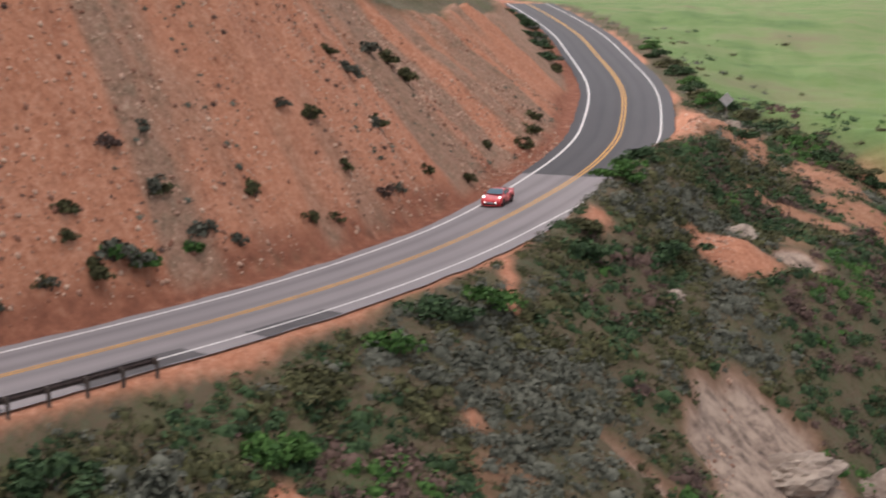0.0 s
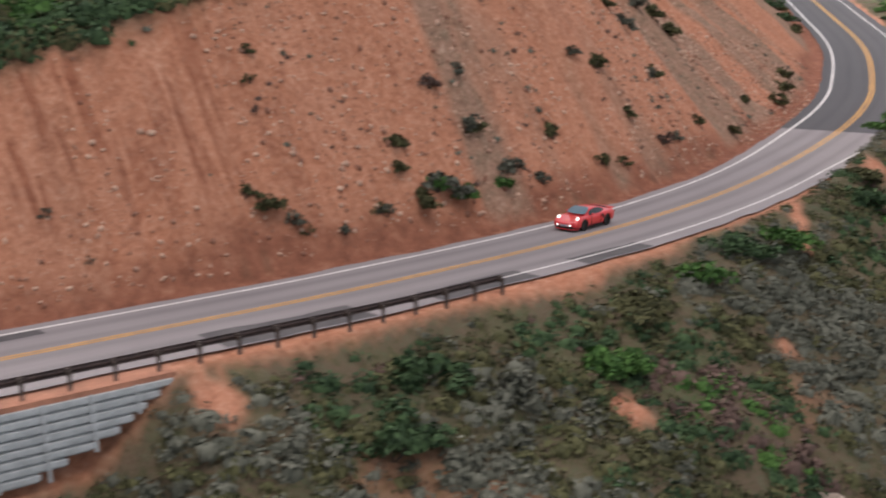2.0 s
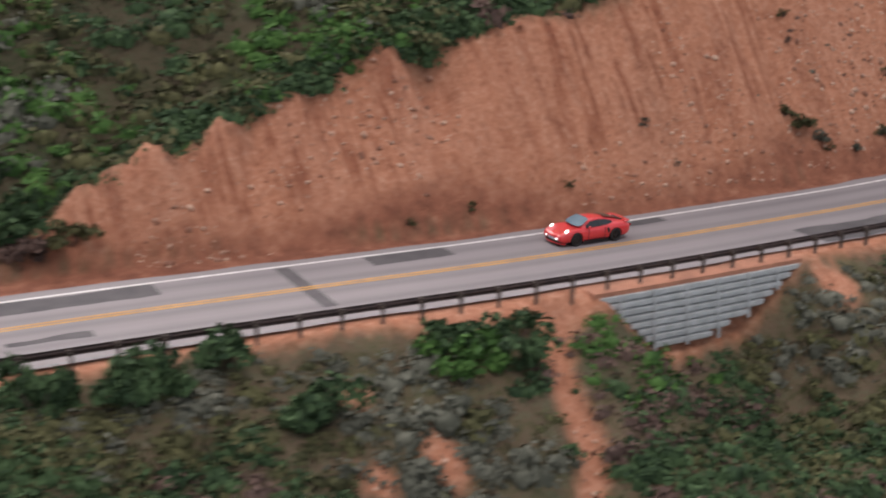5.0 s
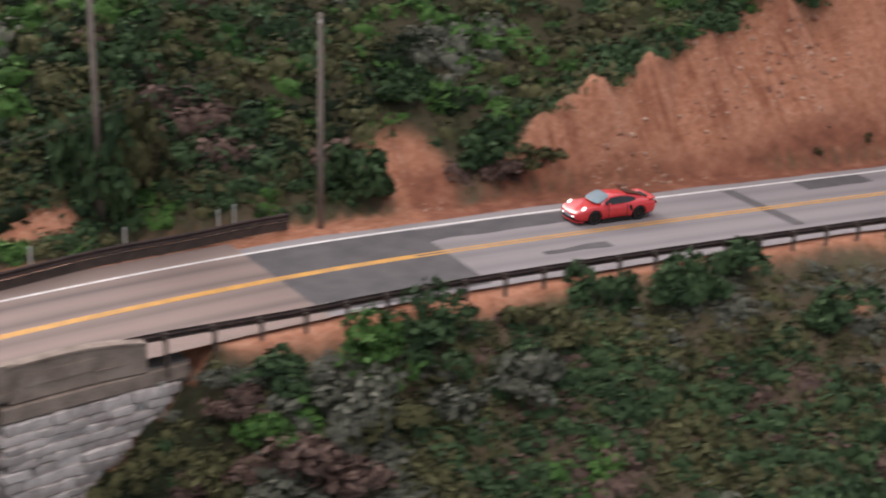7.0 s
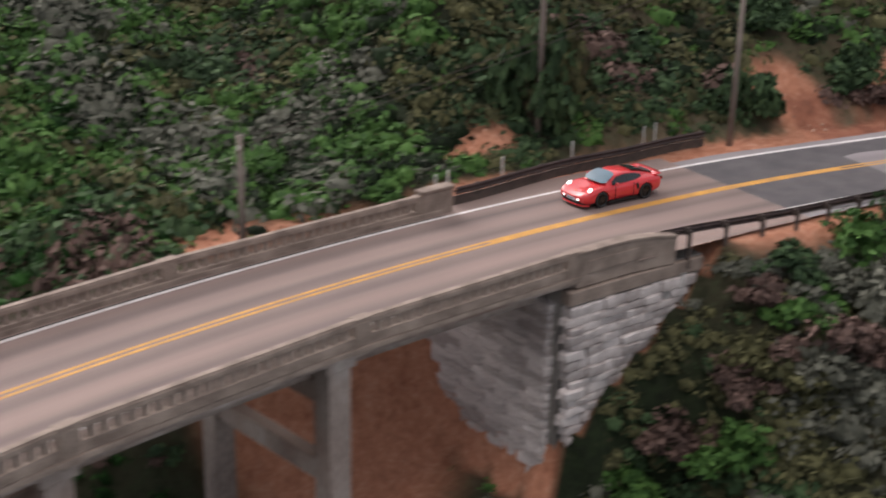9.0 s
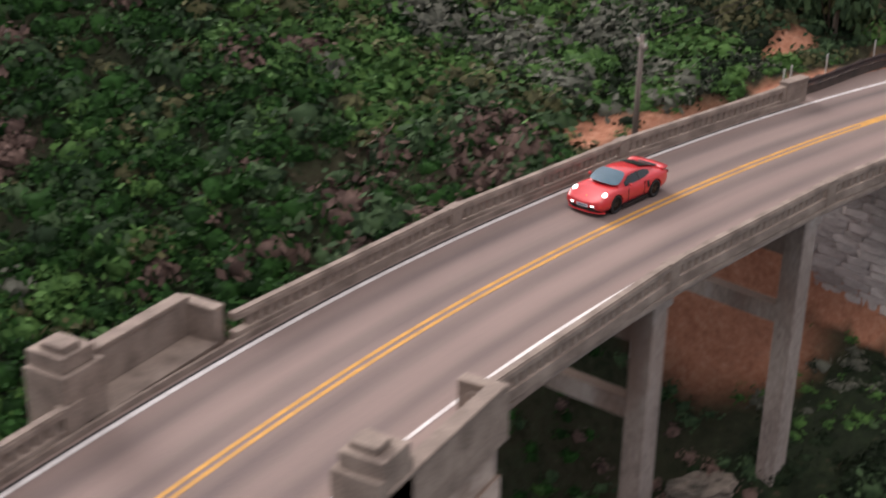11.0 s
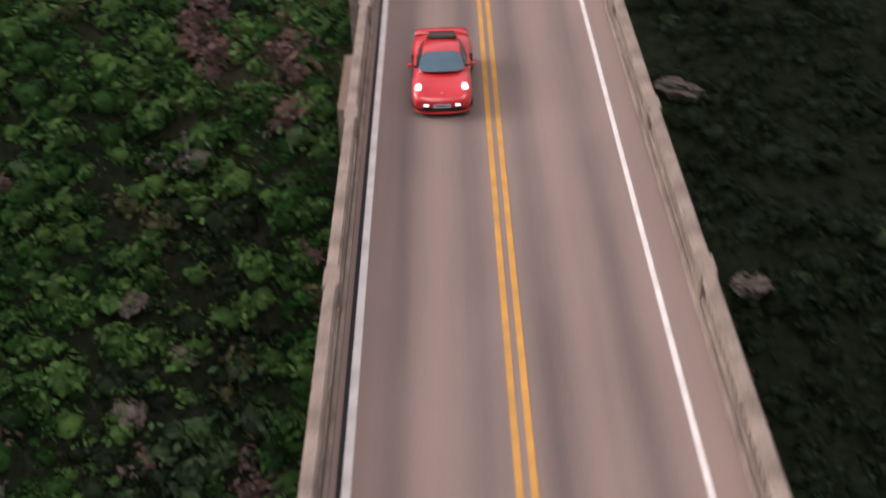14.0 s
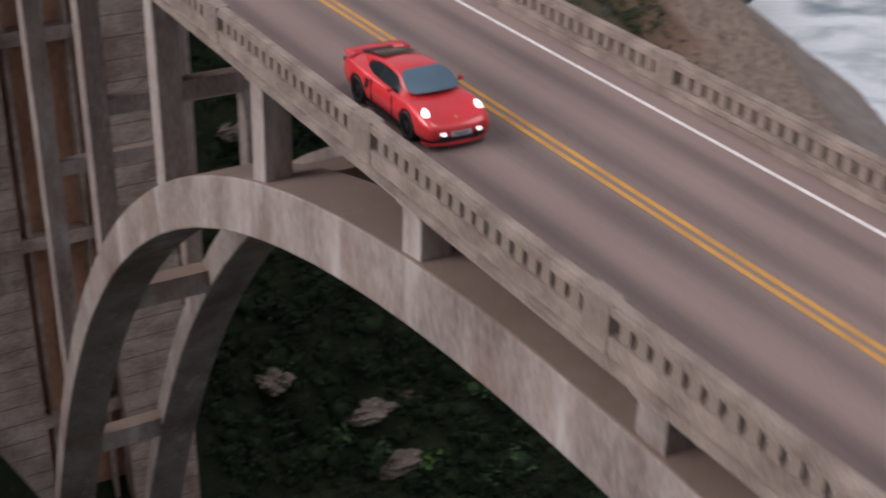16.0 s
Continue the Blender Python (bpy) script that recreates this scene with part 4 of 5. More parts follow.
# ---------------------------------------------------------------- roadside
def guard_rail(stations, d_of, label, shadow_strip=False):
    th = thing("guard_rail", label, "guard rail")
    prof = [(0.0, 0.46), (0.06, 0.5), (0.06, 0.54), (0.0, 0.6), (0.0, 0.64), (0.06, 0.7), (0.06, 0.74), (0.0, 0.79), (-0.012, 0.79), (0.045, 0.735), (0.045, 0.705), (-0.014, 0.645), (-0.014, 0.595), (0.045, 0.535), (0.045, 0.505), (-0.014, 0.46)]
    s0, s1 = stations
    n = int(s1 - s0)
    sgn = 1 if d_of(s0) > 0 else -1
    rings = [[on_road(s0 + (s1 - s0) * i / n, d_of(s0 + (s1 - s0) * i / n) - sgn * a, h) for a, h in prof] for i in range(n + 1)]
    part("beam", Build().loft(rings), RUST, th, "rusted steel beam")
    # the shadow below the beam is built as a dark board
    if shadow_strip:
        part("kick_board", Build().loft([[on_road(s0 + (s1 - s0) * i / n, d_of(s0 + (s1 - s0) * i / n) + sgn * a, h) for a, h in ((0.02, 0.0), (0.1, 0.0), (0.1, 0.4), (0.02, 0.4))] for i in range(n + 1)]), POSTWOOD, th, "dark board in place of the shadow below the beam")
    me = mesh_of("post", Build().box(-0.055, 0.055, -0.07, 0.07, -0.9, 0.68), POSTWOOD)
    blk = mesh_of("block", Build().box(-0.07, 0.07, -0.1, 0.1, 0.46, 0.76), POSTWOOD)
    s = s0 + 0.2
    while s < s1:
        for m, off in ((me, 0.26), (blk, 0.09)):
            o = part("post" if m is me else "spacer_block", m, None, th)
            o.matrix_local = Matrix.Translation(on_road(s, d_of(s) + sgn * off)) @ pose(0, 0, 0, 0, 0, heading(s))
        s += 1.9
    return th


guard_rail((-119.5, -41.2), lambda s: 5.05 - 0.75 * float(smooth(-50, -41, np.array([s]))[0]), "rusted steel guard rail on wooden posts along the drop")
guard_rail((-53.5, -38.6), lambda s: -5.1 + 0.75 * float(smooth(-46, -38.6, np.array([s]))[0]) - 0.5 * float(smooth(-48, -53, np.array([s]))[0]), "rusted steel guard rail leading to the bridge", shadow_strip=True)


def build_bin_wall():
    """Steel bin retaining wall holding up the road's edge."""
    th = thing("bin_wall", "galvanised steel slatted retaining wall under the road's edge", "retaining wall")
    rows, h = 8, 0.36
    for i in range(rows):
        z = -0.32 - i * h
        a, c = -100.6 + i * 0.62 + max(0, i - 4) * 0.5, -88.2 - i * 0.42
        dd = 5.75 + 0.05 * i
        part("slat", strip_solid(Build(), a, c, dd - 0.05, dd + 0.12, z - h * 0.66, z, 1.0), ZINC, th, bevel=0.015)
        part("slat_back", strip_solid(Build(), a + 0.05, c - 0.05, dd - 0.3, dd - 0.06, z - h, z, 1.0), ZINC, th)
    earth = mat("backfill_earth", (0.44, 0.2, 0.125), (0.27, 0.125, 0.08), 0.95, scale=0.8, fine=6, bump=0.5)
    part("backfill", strip_solid(Build(), -100.8, -87.9, 3.9, 5.72, -0.5, -0.1, 1.0), earth, th, "red earth packed behind the slats")
    for k in range(6):
        s = -99.0 + k * 1.95
        lo = min(rows, max(1, int(min((s + 101.0) / 0.62, (-87.6 - s) / 0.42)))) * h
        a, c = on_road(s, 5.89, -0.25), on_road(s, 5.89 + 0.05 * lo / h, -0.32 - lo)
        part("stringer", Build().tube(a, c, 0.08, 0.08, 6), ZINC, th)


build_bin_wall()


def utility_pole(x, y, height, z0=None, arm=True, lean=0.0):
    z0 = ground_z(x, y) if z0 is None else z0
    th = thing("utility_pole", "grey weathered wooden utility pole in the scrub", "utility pole", Matrix.Translation((x, y, z0)) @ pose(0, 0, 0, lean, 0, 35))
    part("pole", Build().tube((0, 0, -1), (0, 0, height), 0.16, 0.11, 12), WOOD, th, shade=True)
    if arm:
        part("cross_arm", Build().box(-0.9, 0.9, -0.06, 0.06, height - 0.45, height - 0.33), WOOD, th)
        for k in (-0.75, 0.0, 0.75):
            part("insulator", Build().tube((k, 0, height - 0.33), (k, 0, height - 0.16), 0.04, 0.03, 8), DELINEATOR, th)
    return Vector((x, y, z0 + height))


tops = [utility_pole(-55.2, 10.1, 9.9 - ground_z(-55.2, 10.1)), utility_pole(-48.5, 2.9, 13.5 - ground_z(-48.5, 2.9)), utility_pole(-32.2, -1.8, 4.6, z0=-0.9)]


def power_line(a, b, sag):
    pts = [a.lerp(b, i / 14) - Vector((0, 0, sag * 4 * (i / 14) * (1 - i / 14))) for i in range(15)]
    w = Build()
    rings = [[p + Vector((0, 0.016 * math.cos(2.094 * k), 0.016 * math.sin(2.094 * k))) for k in range(3)] for p in pts]
    tagged(part("power_line", w.loft(rings), RUST), "thin dark power line between two poles", "cable", "power lines")


for off in (-0.05, -0.35):
    power_line(tops[2] + Vector((0, 0, off)), tops[0] + Vector((0, 0, off - 0.3)), 0.7)
power_line(tops[0] + Vector((0, 0, -0.1)), tops[1] + Vector((0, 0, -0.3)), 0.4)


def delineators():
    for s, d in ((-38.4, -5.4), (-39.2, -5.6), (-42.3, -5.9), (-46.4, -6.2), (-50.6, -6.4), (-51.4, -6.6), (-41.5, 4.6), (-42.2, 4.75), (-43.0, 4.8)):
        p = on_road(s, d)
        th = thing("marker_post", "white marker post beside the guard rail", "marker post", Matrix.Translation((p.x, p.y, min(ground_z(p.x, p.y), 0.0))), "marker posts")
        part("stem", Build().box(-0.06, 0.06, -0.03, 0.03, -0.3, 1.25), DELINEATOR, th, bevel=0.01)
        part("reflector", Build().box(-0.045, 0.045, -0.037, 0.037, 1.05, 1.18), ZINC, th)


delineators()


def road_sign():
    x, y = -212.0, 79.5
    z = ground_z(x, y)
    th = thing("road_sign", "diamond road sign on a wooden post seen from behind", "road sign", Matrix.Translation((x, y, z)) @ pose(0, 0, 0, 0, 0, -8))
    part("post", Build().box(-0.06, 0.06, -0.06, 0.06, -0.5, 3.3), WOOD, th)
    part("panel", Build().box(0.065, 0.08, -0.6, 0.6, -0.6, 0.6, Matrix.Translation((0, 0, 2.7)) @ pose(0, 0, 0, 45, 0, 0)), ZINC, th, "bare metal back of the sign", bevel=0.005)


road_sign()


# ---------------------------------------------------------------- plants
def leaf_cloud(rng, n, size, squash, leaf):
    """One bush as small tilted leaf pieces on and in an uneven dome: vertices (n, 4, 3)."""
    lobes = rng.normal(0, 0.42, (5, 3)) * (1, 1, 0.35) + (0, 0, 0.45)
    rad = rng.uniform(0.35, 0.6, 5)
    k = rng.integers(0, 5, n)
    dirs = rng.normal(0, 1, (n, 3))
    dirs /= np.linalg.norm(dirs, axis=1)[:, None]
    dirs[:, 2] = np.abs(dirs[:, 2]) * 1.0 - 0.15
    c = lobes[k] + dirs * (rad[k] * rng.uniform(0.7, 1.08, n))[:, None]
    nrm = dirs + rng.normal(0, 0.55, (n, 3))
    nrm /= np.linalg.norm(nrm, axis=1)[:, None]
    a = np.cross(nrm, rng.normal(0, 1, (n, 3)))
    a /= np.linalg.norm(a, axis=1)[:, None]
    b = np.cross(nrm, a)
    la, lb = leaf * rng.uniform(0.6, 1.5, n)[:, None], leaf * rng.uniform(0.35, 0.9, n)[:, None]
    v = np.stack([c - a * la, c + b * lb, c + a * la, c - b * lb], 1)
    v[:, :, 2] = np.maximum(v[:, :, 2] * squash, -0.1)
    return v * size


def shrub_form(rng, leaves, leaf, squash):
    """One low shrub: a dense core of foliage inside a lumpy shell of leaf sprays: vertices and triangles."""
    bm = bmesh.new()
    bmesh.ops.create_icosphere(bm, subdivisions=1, radius=1.0)
    u = np.array([v.co[:] for v in bm.verts])
    tri = np.array([[v.index for v in f.verts] for f in bm.faces])
    bm.free()
    tri = tri[u[tri][:, :, 2].max(axis=1) > 0.05]
    used, tri = np.unique(tri, return_inverse=True)
    u, tri = u[used], tri.reshape(-1, 3)
    lobes = rng.normal(0, 0.3, (5, 3)) * (1, 1, 0.25) + (0, 0, 0.12)
    rad = rng.uniform(0.4, 0.72, 5)
    reach = (u @ lobes.T + rad).max(axis=1) * rng.uniform(0.84, 1.16, len(u))
    c = u * reach[:, None] * 0.6
    c[:, 2] = np.where(u[:, 2] < 0.05, -0.25, c[:, 2] * squash)
    w = rng.normal(0, 1, (leaves, 3))
    w /= np.linalg.norm(w, axis=1)[:, None]
    w[:, 2] = np.abs(w[:, 2]) - 0.12
    nrm = w + (0, 0, 0.35) + rng.normal(0, 0.42, (leaves, 3))
    nrm /= np.linalg.norm(nrm, axis=1)[:, None]
    a = np.cross(nrm, rng.normal(0, 1, (leaves, 3)))
    a /= np.linalg.norm(a, axis=1)[:, None]
    b = np.cross(nrm, a)
    at = w * ((w @ lobes.T + rad).max(axis=1) * rng.uniform(0.72, 1.2, leaves))[:, None] * (1, 1, squash)
    la, lb = leaf * rng.uniform(0.7, 1.7, (leaves, 1)), leaf * rng.uniform(0.4, 1.0, (leaves, 1))
    q = np.stack([at - a * la, at + b * lb, at + a * la, at - b * lb], 1).reshape(-1, 3)
    o = len(c) + 4 * np.arange(leaves)[:, None]
    return np.concatenate([c, q]), np.concatenate([tri, o + (0, 1, 2), o + (0, 2, 3)])


def scatter(name, label, places, sizes, material, seed, leaves, leaf=0.15, squash=0.8):
    rng = np.random.default_rng(seed)
    forms = [shrub_form(rng, leaves, leaf, squash) for _ in range(14)]
    which = rng.integers(0, 14, len(places))
    ang = rng.uniform(0, 6.283, len(places))
    places, sizes = np.asarray(places), np.asarray(sizes)
    cos, faces, start = [], [], 0
    for i, (v, tri) in enumerate(forms):
        j = np.nonzero(which == i)[0]
        c, s, r = np.cos(ang[j]) * sizes[j], np.sin(ang[j]) * sizes[j], sizes[j]
        out = np.empty((len(j), len(v), 3), np.float32)
        out[:, :, 0] = v[None, :, 0] * c[:, None] - v[None, :, 1] * s[:, None] + places[j, 0:1]
        out[:, :, 1] = v[None, :, 0] * s[:, None] + v[None, :, 1] * c[:, None] + places[j, 1:2]
        out[:, :, 2] = v[None, :, 2] * r[:, None] + places[j, 2:3]
        cos.append(out.reshape(-1, 3))
        faces.append((tri[None] + start + (np.arange(len(j)) * len(v))[:, None, None]).reshape(-1, 3))
        start += len(j) * len(v)
    me = bpy.data.meshes.new(name)
    fill_mesh(me, np.concatenate(cos), np.concatenate(faces))
    me.materials.append(material)
    return tagged(new(name, me), label, "scrub", kind="stuff")


def plant_slopes():
    rng = np.random.default_rng(11)
    xs, ys = [], []
    for x0, x1, y0, y1, per in ((-185, -36, 18, 84, 1.55), (-150, -60, 30, 70, 0.7), (-225, -150, 60, 112, 1.3), (-150, -92, 84, 106, 1.1), (-215, -165, 68, 92, 0.6), (-125, -30, -45, 28, 1.35), (-60, 26, -60, 40, 1.2), (-56, -24, 12, 44, 0.8), (-32, 26, -42, -4, 0.9), (-330, -215, 50, 118, 0.05), (-80, 30, 40, 60, 0.5), (-80, 30, 80, 110, 0.2), (-100, 30, -110, -60, 0.2)):
        n = int((x1 - x0) * (y1 - y0) * per)
        xs.append(rng.uniform(x0, x1, n))
        ys.append(rng.uniform(y0, y1, n))
    x, y = np.concatenate(xs), np.concatenate(ys)
    s, d = station(x, y)
    d = d / widen(s)
    z, bare, meadow = grid_at(GZ, x, y), grid_at(GB, x, y), grid_at(GM, x, y)
    off = np.abs(d)
    keep = (rng.uniform(0, 1, len(x)) > bare * 1.05 + 0.05) & ((off > np.where(d > 0, np.interp(s, [-200, -150, -140, -122, -112, -60, -45], [5.3, 5.3, 5.6, 6.2, 6.5, 6.0, 6.0]), 7.3)) | (s > -36) | ((s > -45.5) & (d > 5.2))) & ((z > -66) & ((y < 90) | (z > -55)))
    keep &= ~((s > -38) & (s < 112) & (off < 6.2) & (z > -7))
    keep &= ~((off < 7.5) & (np.abs(x) < 9) & (s > -9))
    keep &= ~((meadow > 0.4) & (rng.uniform(0, 1, len(x)) > 0.02 + 0.5 * smooth(24, 12, d)))
    x, y, z, s, d, bare = x[keep], y[keep], z[keep], s[keep], d[keep], bare[keep]
    n = 1.15 * fbm(x, y, 8, 3, 61) + 0.25 * rng.normal(0, 1, len(x))
    grn = fbm(x, y, 30, 2, 71)
    size = rng.uniform(0.4, 1.0, len(x)) * (1 + 0.35 * (d < -8)) * (1 + 0.1 * (s > -36))
    size = np.where(np.abs(d) < 7.5, np.minimum(size, 0.55), np.where(np.abs(d) < 9, np.minimum(size, 0.8), size))
    size = np.where((s > -30) & (d > 6), size * 1.3, size)
    near_cut = bare > 0.35
    size = np.where(near_cut, size * 0.55, size)
    sea = d > 5
    kind = np.where(n < -0.9, 3, np.where(n < -0.15, 0, np.where(n < 0.3, 4, np.where(n < 0.85, 1, 2))))
    m = n + 0.25
    kind = np.where(sea & (s < -36), np.where(m < -0.85, 1, np.where(m < -0.45, 3, np.where(m < 0.15, 0, np.where(m < 0.75, 4, 2)))), kind)
    # here leaves swap to canyon green and the green darkened for shade
    shaded_side = (s > -38) | ((d < -9) & (s > -66))
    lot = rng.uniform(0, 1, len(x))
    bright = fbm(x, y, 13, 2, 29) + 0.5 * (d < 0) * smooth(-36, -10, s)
    kind = np.where(shaded_side & (lot < np.where(d > 4, np.where(s > -30, 0.97, 0.25), np.where(s < -25, 0.22, 0.6))), np.where((bright > np.where(s > -32, -0.35, 0.45)) & (d < 0), 6, 5), kind)
    canyon = (s > -30) & (rng.uniform(0, 1, len(x)) < 0.8)
    kind = np.where((s > -30) & (d < -6) & (fbm(x, y, 5, 2, 83) < -0.95), 3, kind)
    canyon &= kind != 3
    kind = np.where(canyon & (kind > 1) & (kind < 5), np.where(grn + 0.3 * (d < 0) > 0.1, 1, 0), kind)
    names = (("dark_scrub", "dense dark green coastal scrub on the slopes"), ("green_scrub", "fresh green bushes on the slopes"), ("sage_scrub", "grey-green sage bushes on the slopes"), ("dry_scrub", "dry brown brush on the slopes"), ("olive_scrub", "olive green low scrub on the slopes"), ("canyon_scrub", "green brush in the canyon, darkened to hold its shade"), ("fresh_canyon_scrub", "saturated green brush on the canyon's side"))
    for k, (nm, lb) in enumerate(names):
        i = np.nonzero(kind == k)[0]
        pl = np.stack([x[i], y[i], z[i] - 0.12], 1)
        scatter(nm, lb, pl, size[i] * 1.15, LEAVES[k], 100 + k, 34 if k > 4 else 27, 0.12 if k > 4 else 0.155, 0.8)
    # brush hanging over the upper lip of the cut
    ls = rng.uniform(-128, -65, 420)
    slope = np.interp(ls, [-300, -200, -150, -120, -105, -95, -85, -70, -60, -50], [0.9, 1.1, 1.35, 1.6, 1.5, 1.25, 1.15, 1.1, 0.9, 0.75])
    back = 5.4 + smooth(-95, -62, ls) * 1.3 + cut_height(ls) / slope + rng.uniform(0.2, 2.2, 420)
    lip = [on_road(a, -b) for a, b in zip(ls, back)]
    lip = np.array([(p.x, p.y, 0.0) for p in lip])
    lip[:, 2] = grid_at(GZ, lip[:, 0], lip[:, 1]) - 0.15
    scatter("lip_scrub", "dark brush hanging over the top of the cut", lip, rng.uniform(0.5, 1.0, 420), LEAVES[0], 77, 46, 0.16, 0.8)
    # tufts thinly spread over the bare cut
    cx, cy = rng.uniform(-215, -62, 16000), rng.uniform(5, 75, 16000)
    cs, cd = station(cx, cy)
    ok = (cd < -7.0) & (cd > -30) & (grid_at(GB, cx, cy) > 0.6) & (fbm(cs, cd * 0.5, 9, 3, 91) > 0.1) & (rng.uniform(0, 1, len(cx)) < smooth(-108, -128, cs) * 0.62 + 0.03)
    pl = np.stack([cx[ok], cy[ok], grid_at(GZ, cx[ok], cy[ok]) - 0.05], 1)
    half = len(pl) // 2
    scatter("cut_tufts", "small green tufts on the bare cut", pl[:half], 0.12 + 0.4 * rng.power(0.4, half), LEAVES[2], 301, 26, 0.15)
    scatter("cut_tufts", "small dry tufts on the bare cut", pl[half:], 0.1 + 0.3 * rng.power(0.4, len(pl) - half), LEAVES[3], 302, 34, 0.17)


plant_slopes()


def bush(x, y, r, h, leaf, label, seed, dz=0.0):
    """A single large bush: forked stems under a crown of leaf pieces."""
    rng = np.random.default_rng(seed)
    th = thing("bush", label, "bush", Matrix.Translation((x, y, ground_z(x, y) - 0.1 + dz)), "large bushes")
    b = Build()
    for k in range(6):
        a = 6.283 * k / 6 + rng.uniform(-.4, .4)
        b.tube((0.05 * math.cos(a), 0.05 * math.sin(a), -0.2), (r * 0.5 * math.cos(a), r * 0.5 * math.sin(a), h * 0.55), 0.06, 0.02, 6)
    part("woody_base", b, TWIG, th)
    n = int(520 * min(2.2, r))
    lf = 0.15 / max(0.8, r * 0.7)
    v = np.concatenate([leaf_cloud(rng, n - 2 * (n // 3), 1.0, 1.0, lf) * (r, r, h)] + [leaf_cloud(rng, n // 3, 1.0, 1.0, lf * 1.3) * (r * 0.7, r * 0.7, h * 0.6) + (r * 0.75 * math.cos(a), r * 0.75 * math.sin(a), -0.1) for a in rng.uniform(0, 6.28, 2)])
    me = bpy.data.meshes.new("crown")
    fill_mesh(me, v.reshape(-1, 3), np.arange(n * 4).reshape(-1, 4))
    me.materials.append(LEAVES[leaf])
    part("crown", me, None, th)


BUSHES = [(-62.5, 6.9, 1.5, 1.9, 0), (-66.5, 6.7, 1.6, 2.0, 0), (-70, 6.2, 1.4, 1.6, 0), (-82.6, 7.4, 1.7, 1.5, 0), (-79.6, 7.0, 1.5, 1.3, 0), (-80.5, 8.2, 1.5, 1.5, 1), (-54.5, 7.0, 2.0, 2.0, 0), (-51.2, 7.4, 2.2, 2.1, 1),
          (-48, 8.5, 1.8, 1.7, 2), (-46, 11, 2.0, 1.8, 3), (-57.5, 9.5, 1.6, 1.6, 2), (-73, 9.6, 1.6, 1.7, 0), (-62.5, -13, 1.5, 1.8, 0), (-46.6, -9.3, 2.1, 5.0, 0), (-48.6, -9.6, 2.1, 5.0, 4), (-57.4, -7.6, 1.3, 2.4, 0),
          (-143, 7.6, 1.8, 1.3, 1), (-137, 7.4, 2.1, 1.5, 0), (-132, 8.4, 2.0, 1.4, 1), (-126, 9.0, 1.6, 1.2, 4), (-111, 9.0, 1.7, 1.4, 0), (-107, 12, 2.2, 1.8, 0), (-114.5, 11, 1.7, 1.5, 2), (-121, 11, 1.6, 1.4, 1),
          (-156, 8.5, 1.8, 1.3, 0), (-160, 7.8, 1.7, 1.2, 4), (-166, 12, 2.0, 1.5, 0), (-184, 6.8, 1.8, 1.2, 4), (-178, 7.2, 1.6, 1.2, 0), (-172, 7.4, 1.8, 1.3, 1),
          (-38.5, 6.6, 1.3, 1.2, 1), (-36.3, 6.9, 1.2, 1.1, 0), (-40.6, 7.6, 1.5, 1.4, 3), (-42.2, 7.9, 1.4, 1.2, 3), (-43.6, 9.2, 1.5, 1.3, 4), (-41.4, 10.2, 1.7, 1.5, 1), (-38.2, 9.4, 1.6, 1.4, 0), (-33.6, 7.4, 1.4, 1.2, 1), (-44.8, 11.6, 1.7, 1.5, 2), (-39.6, 12.6, 1.8, 1.5, 1), (-47.0, 6.9, 1.2, 1.0, 0), (-49.6, 9.4, 1.5, 1.3, 4), (-46.2, 9.0, 1.4, 1.2, 1), (-52.6, 9.8, 1.6, 1.4, 2), (-45.0, 7.4, 1.1, 0.9, 3), (-59.4, 7.4, 1.3, 1.2, 4)]
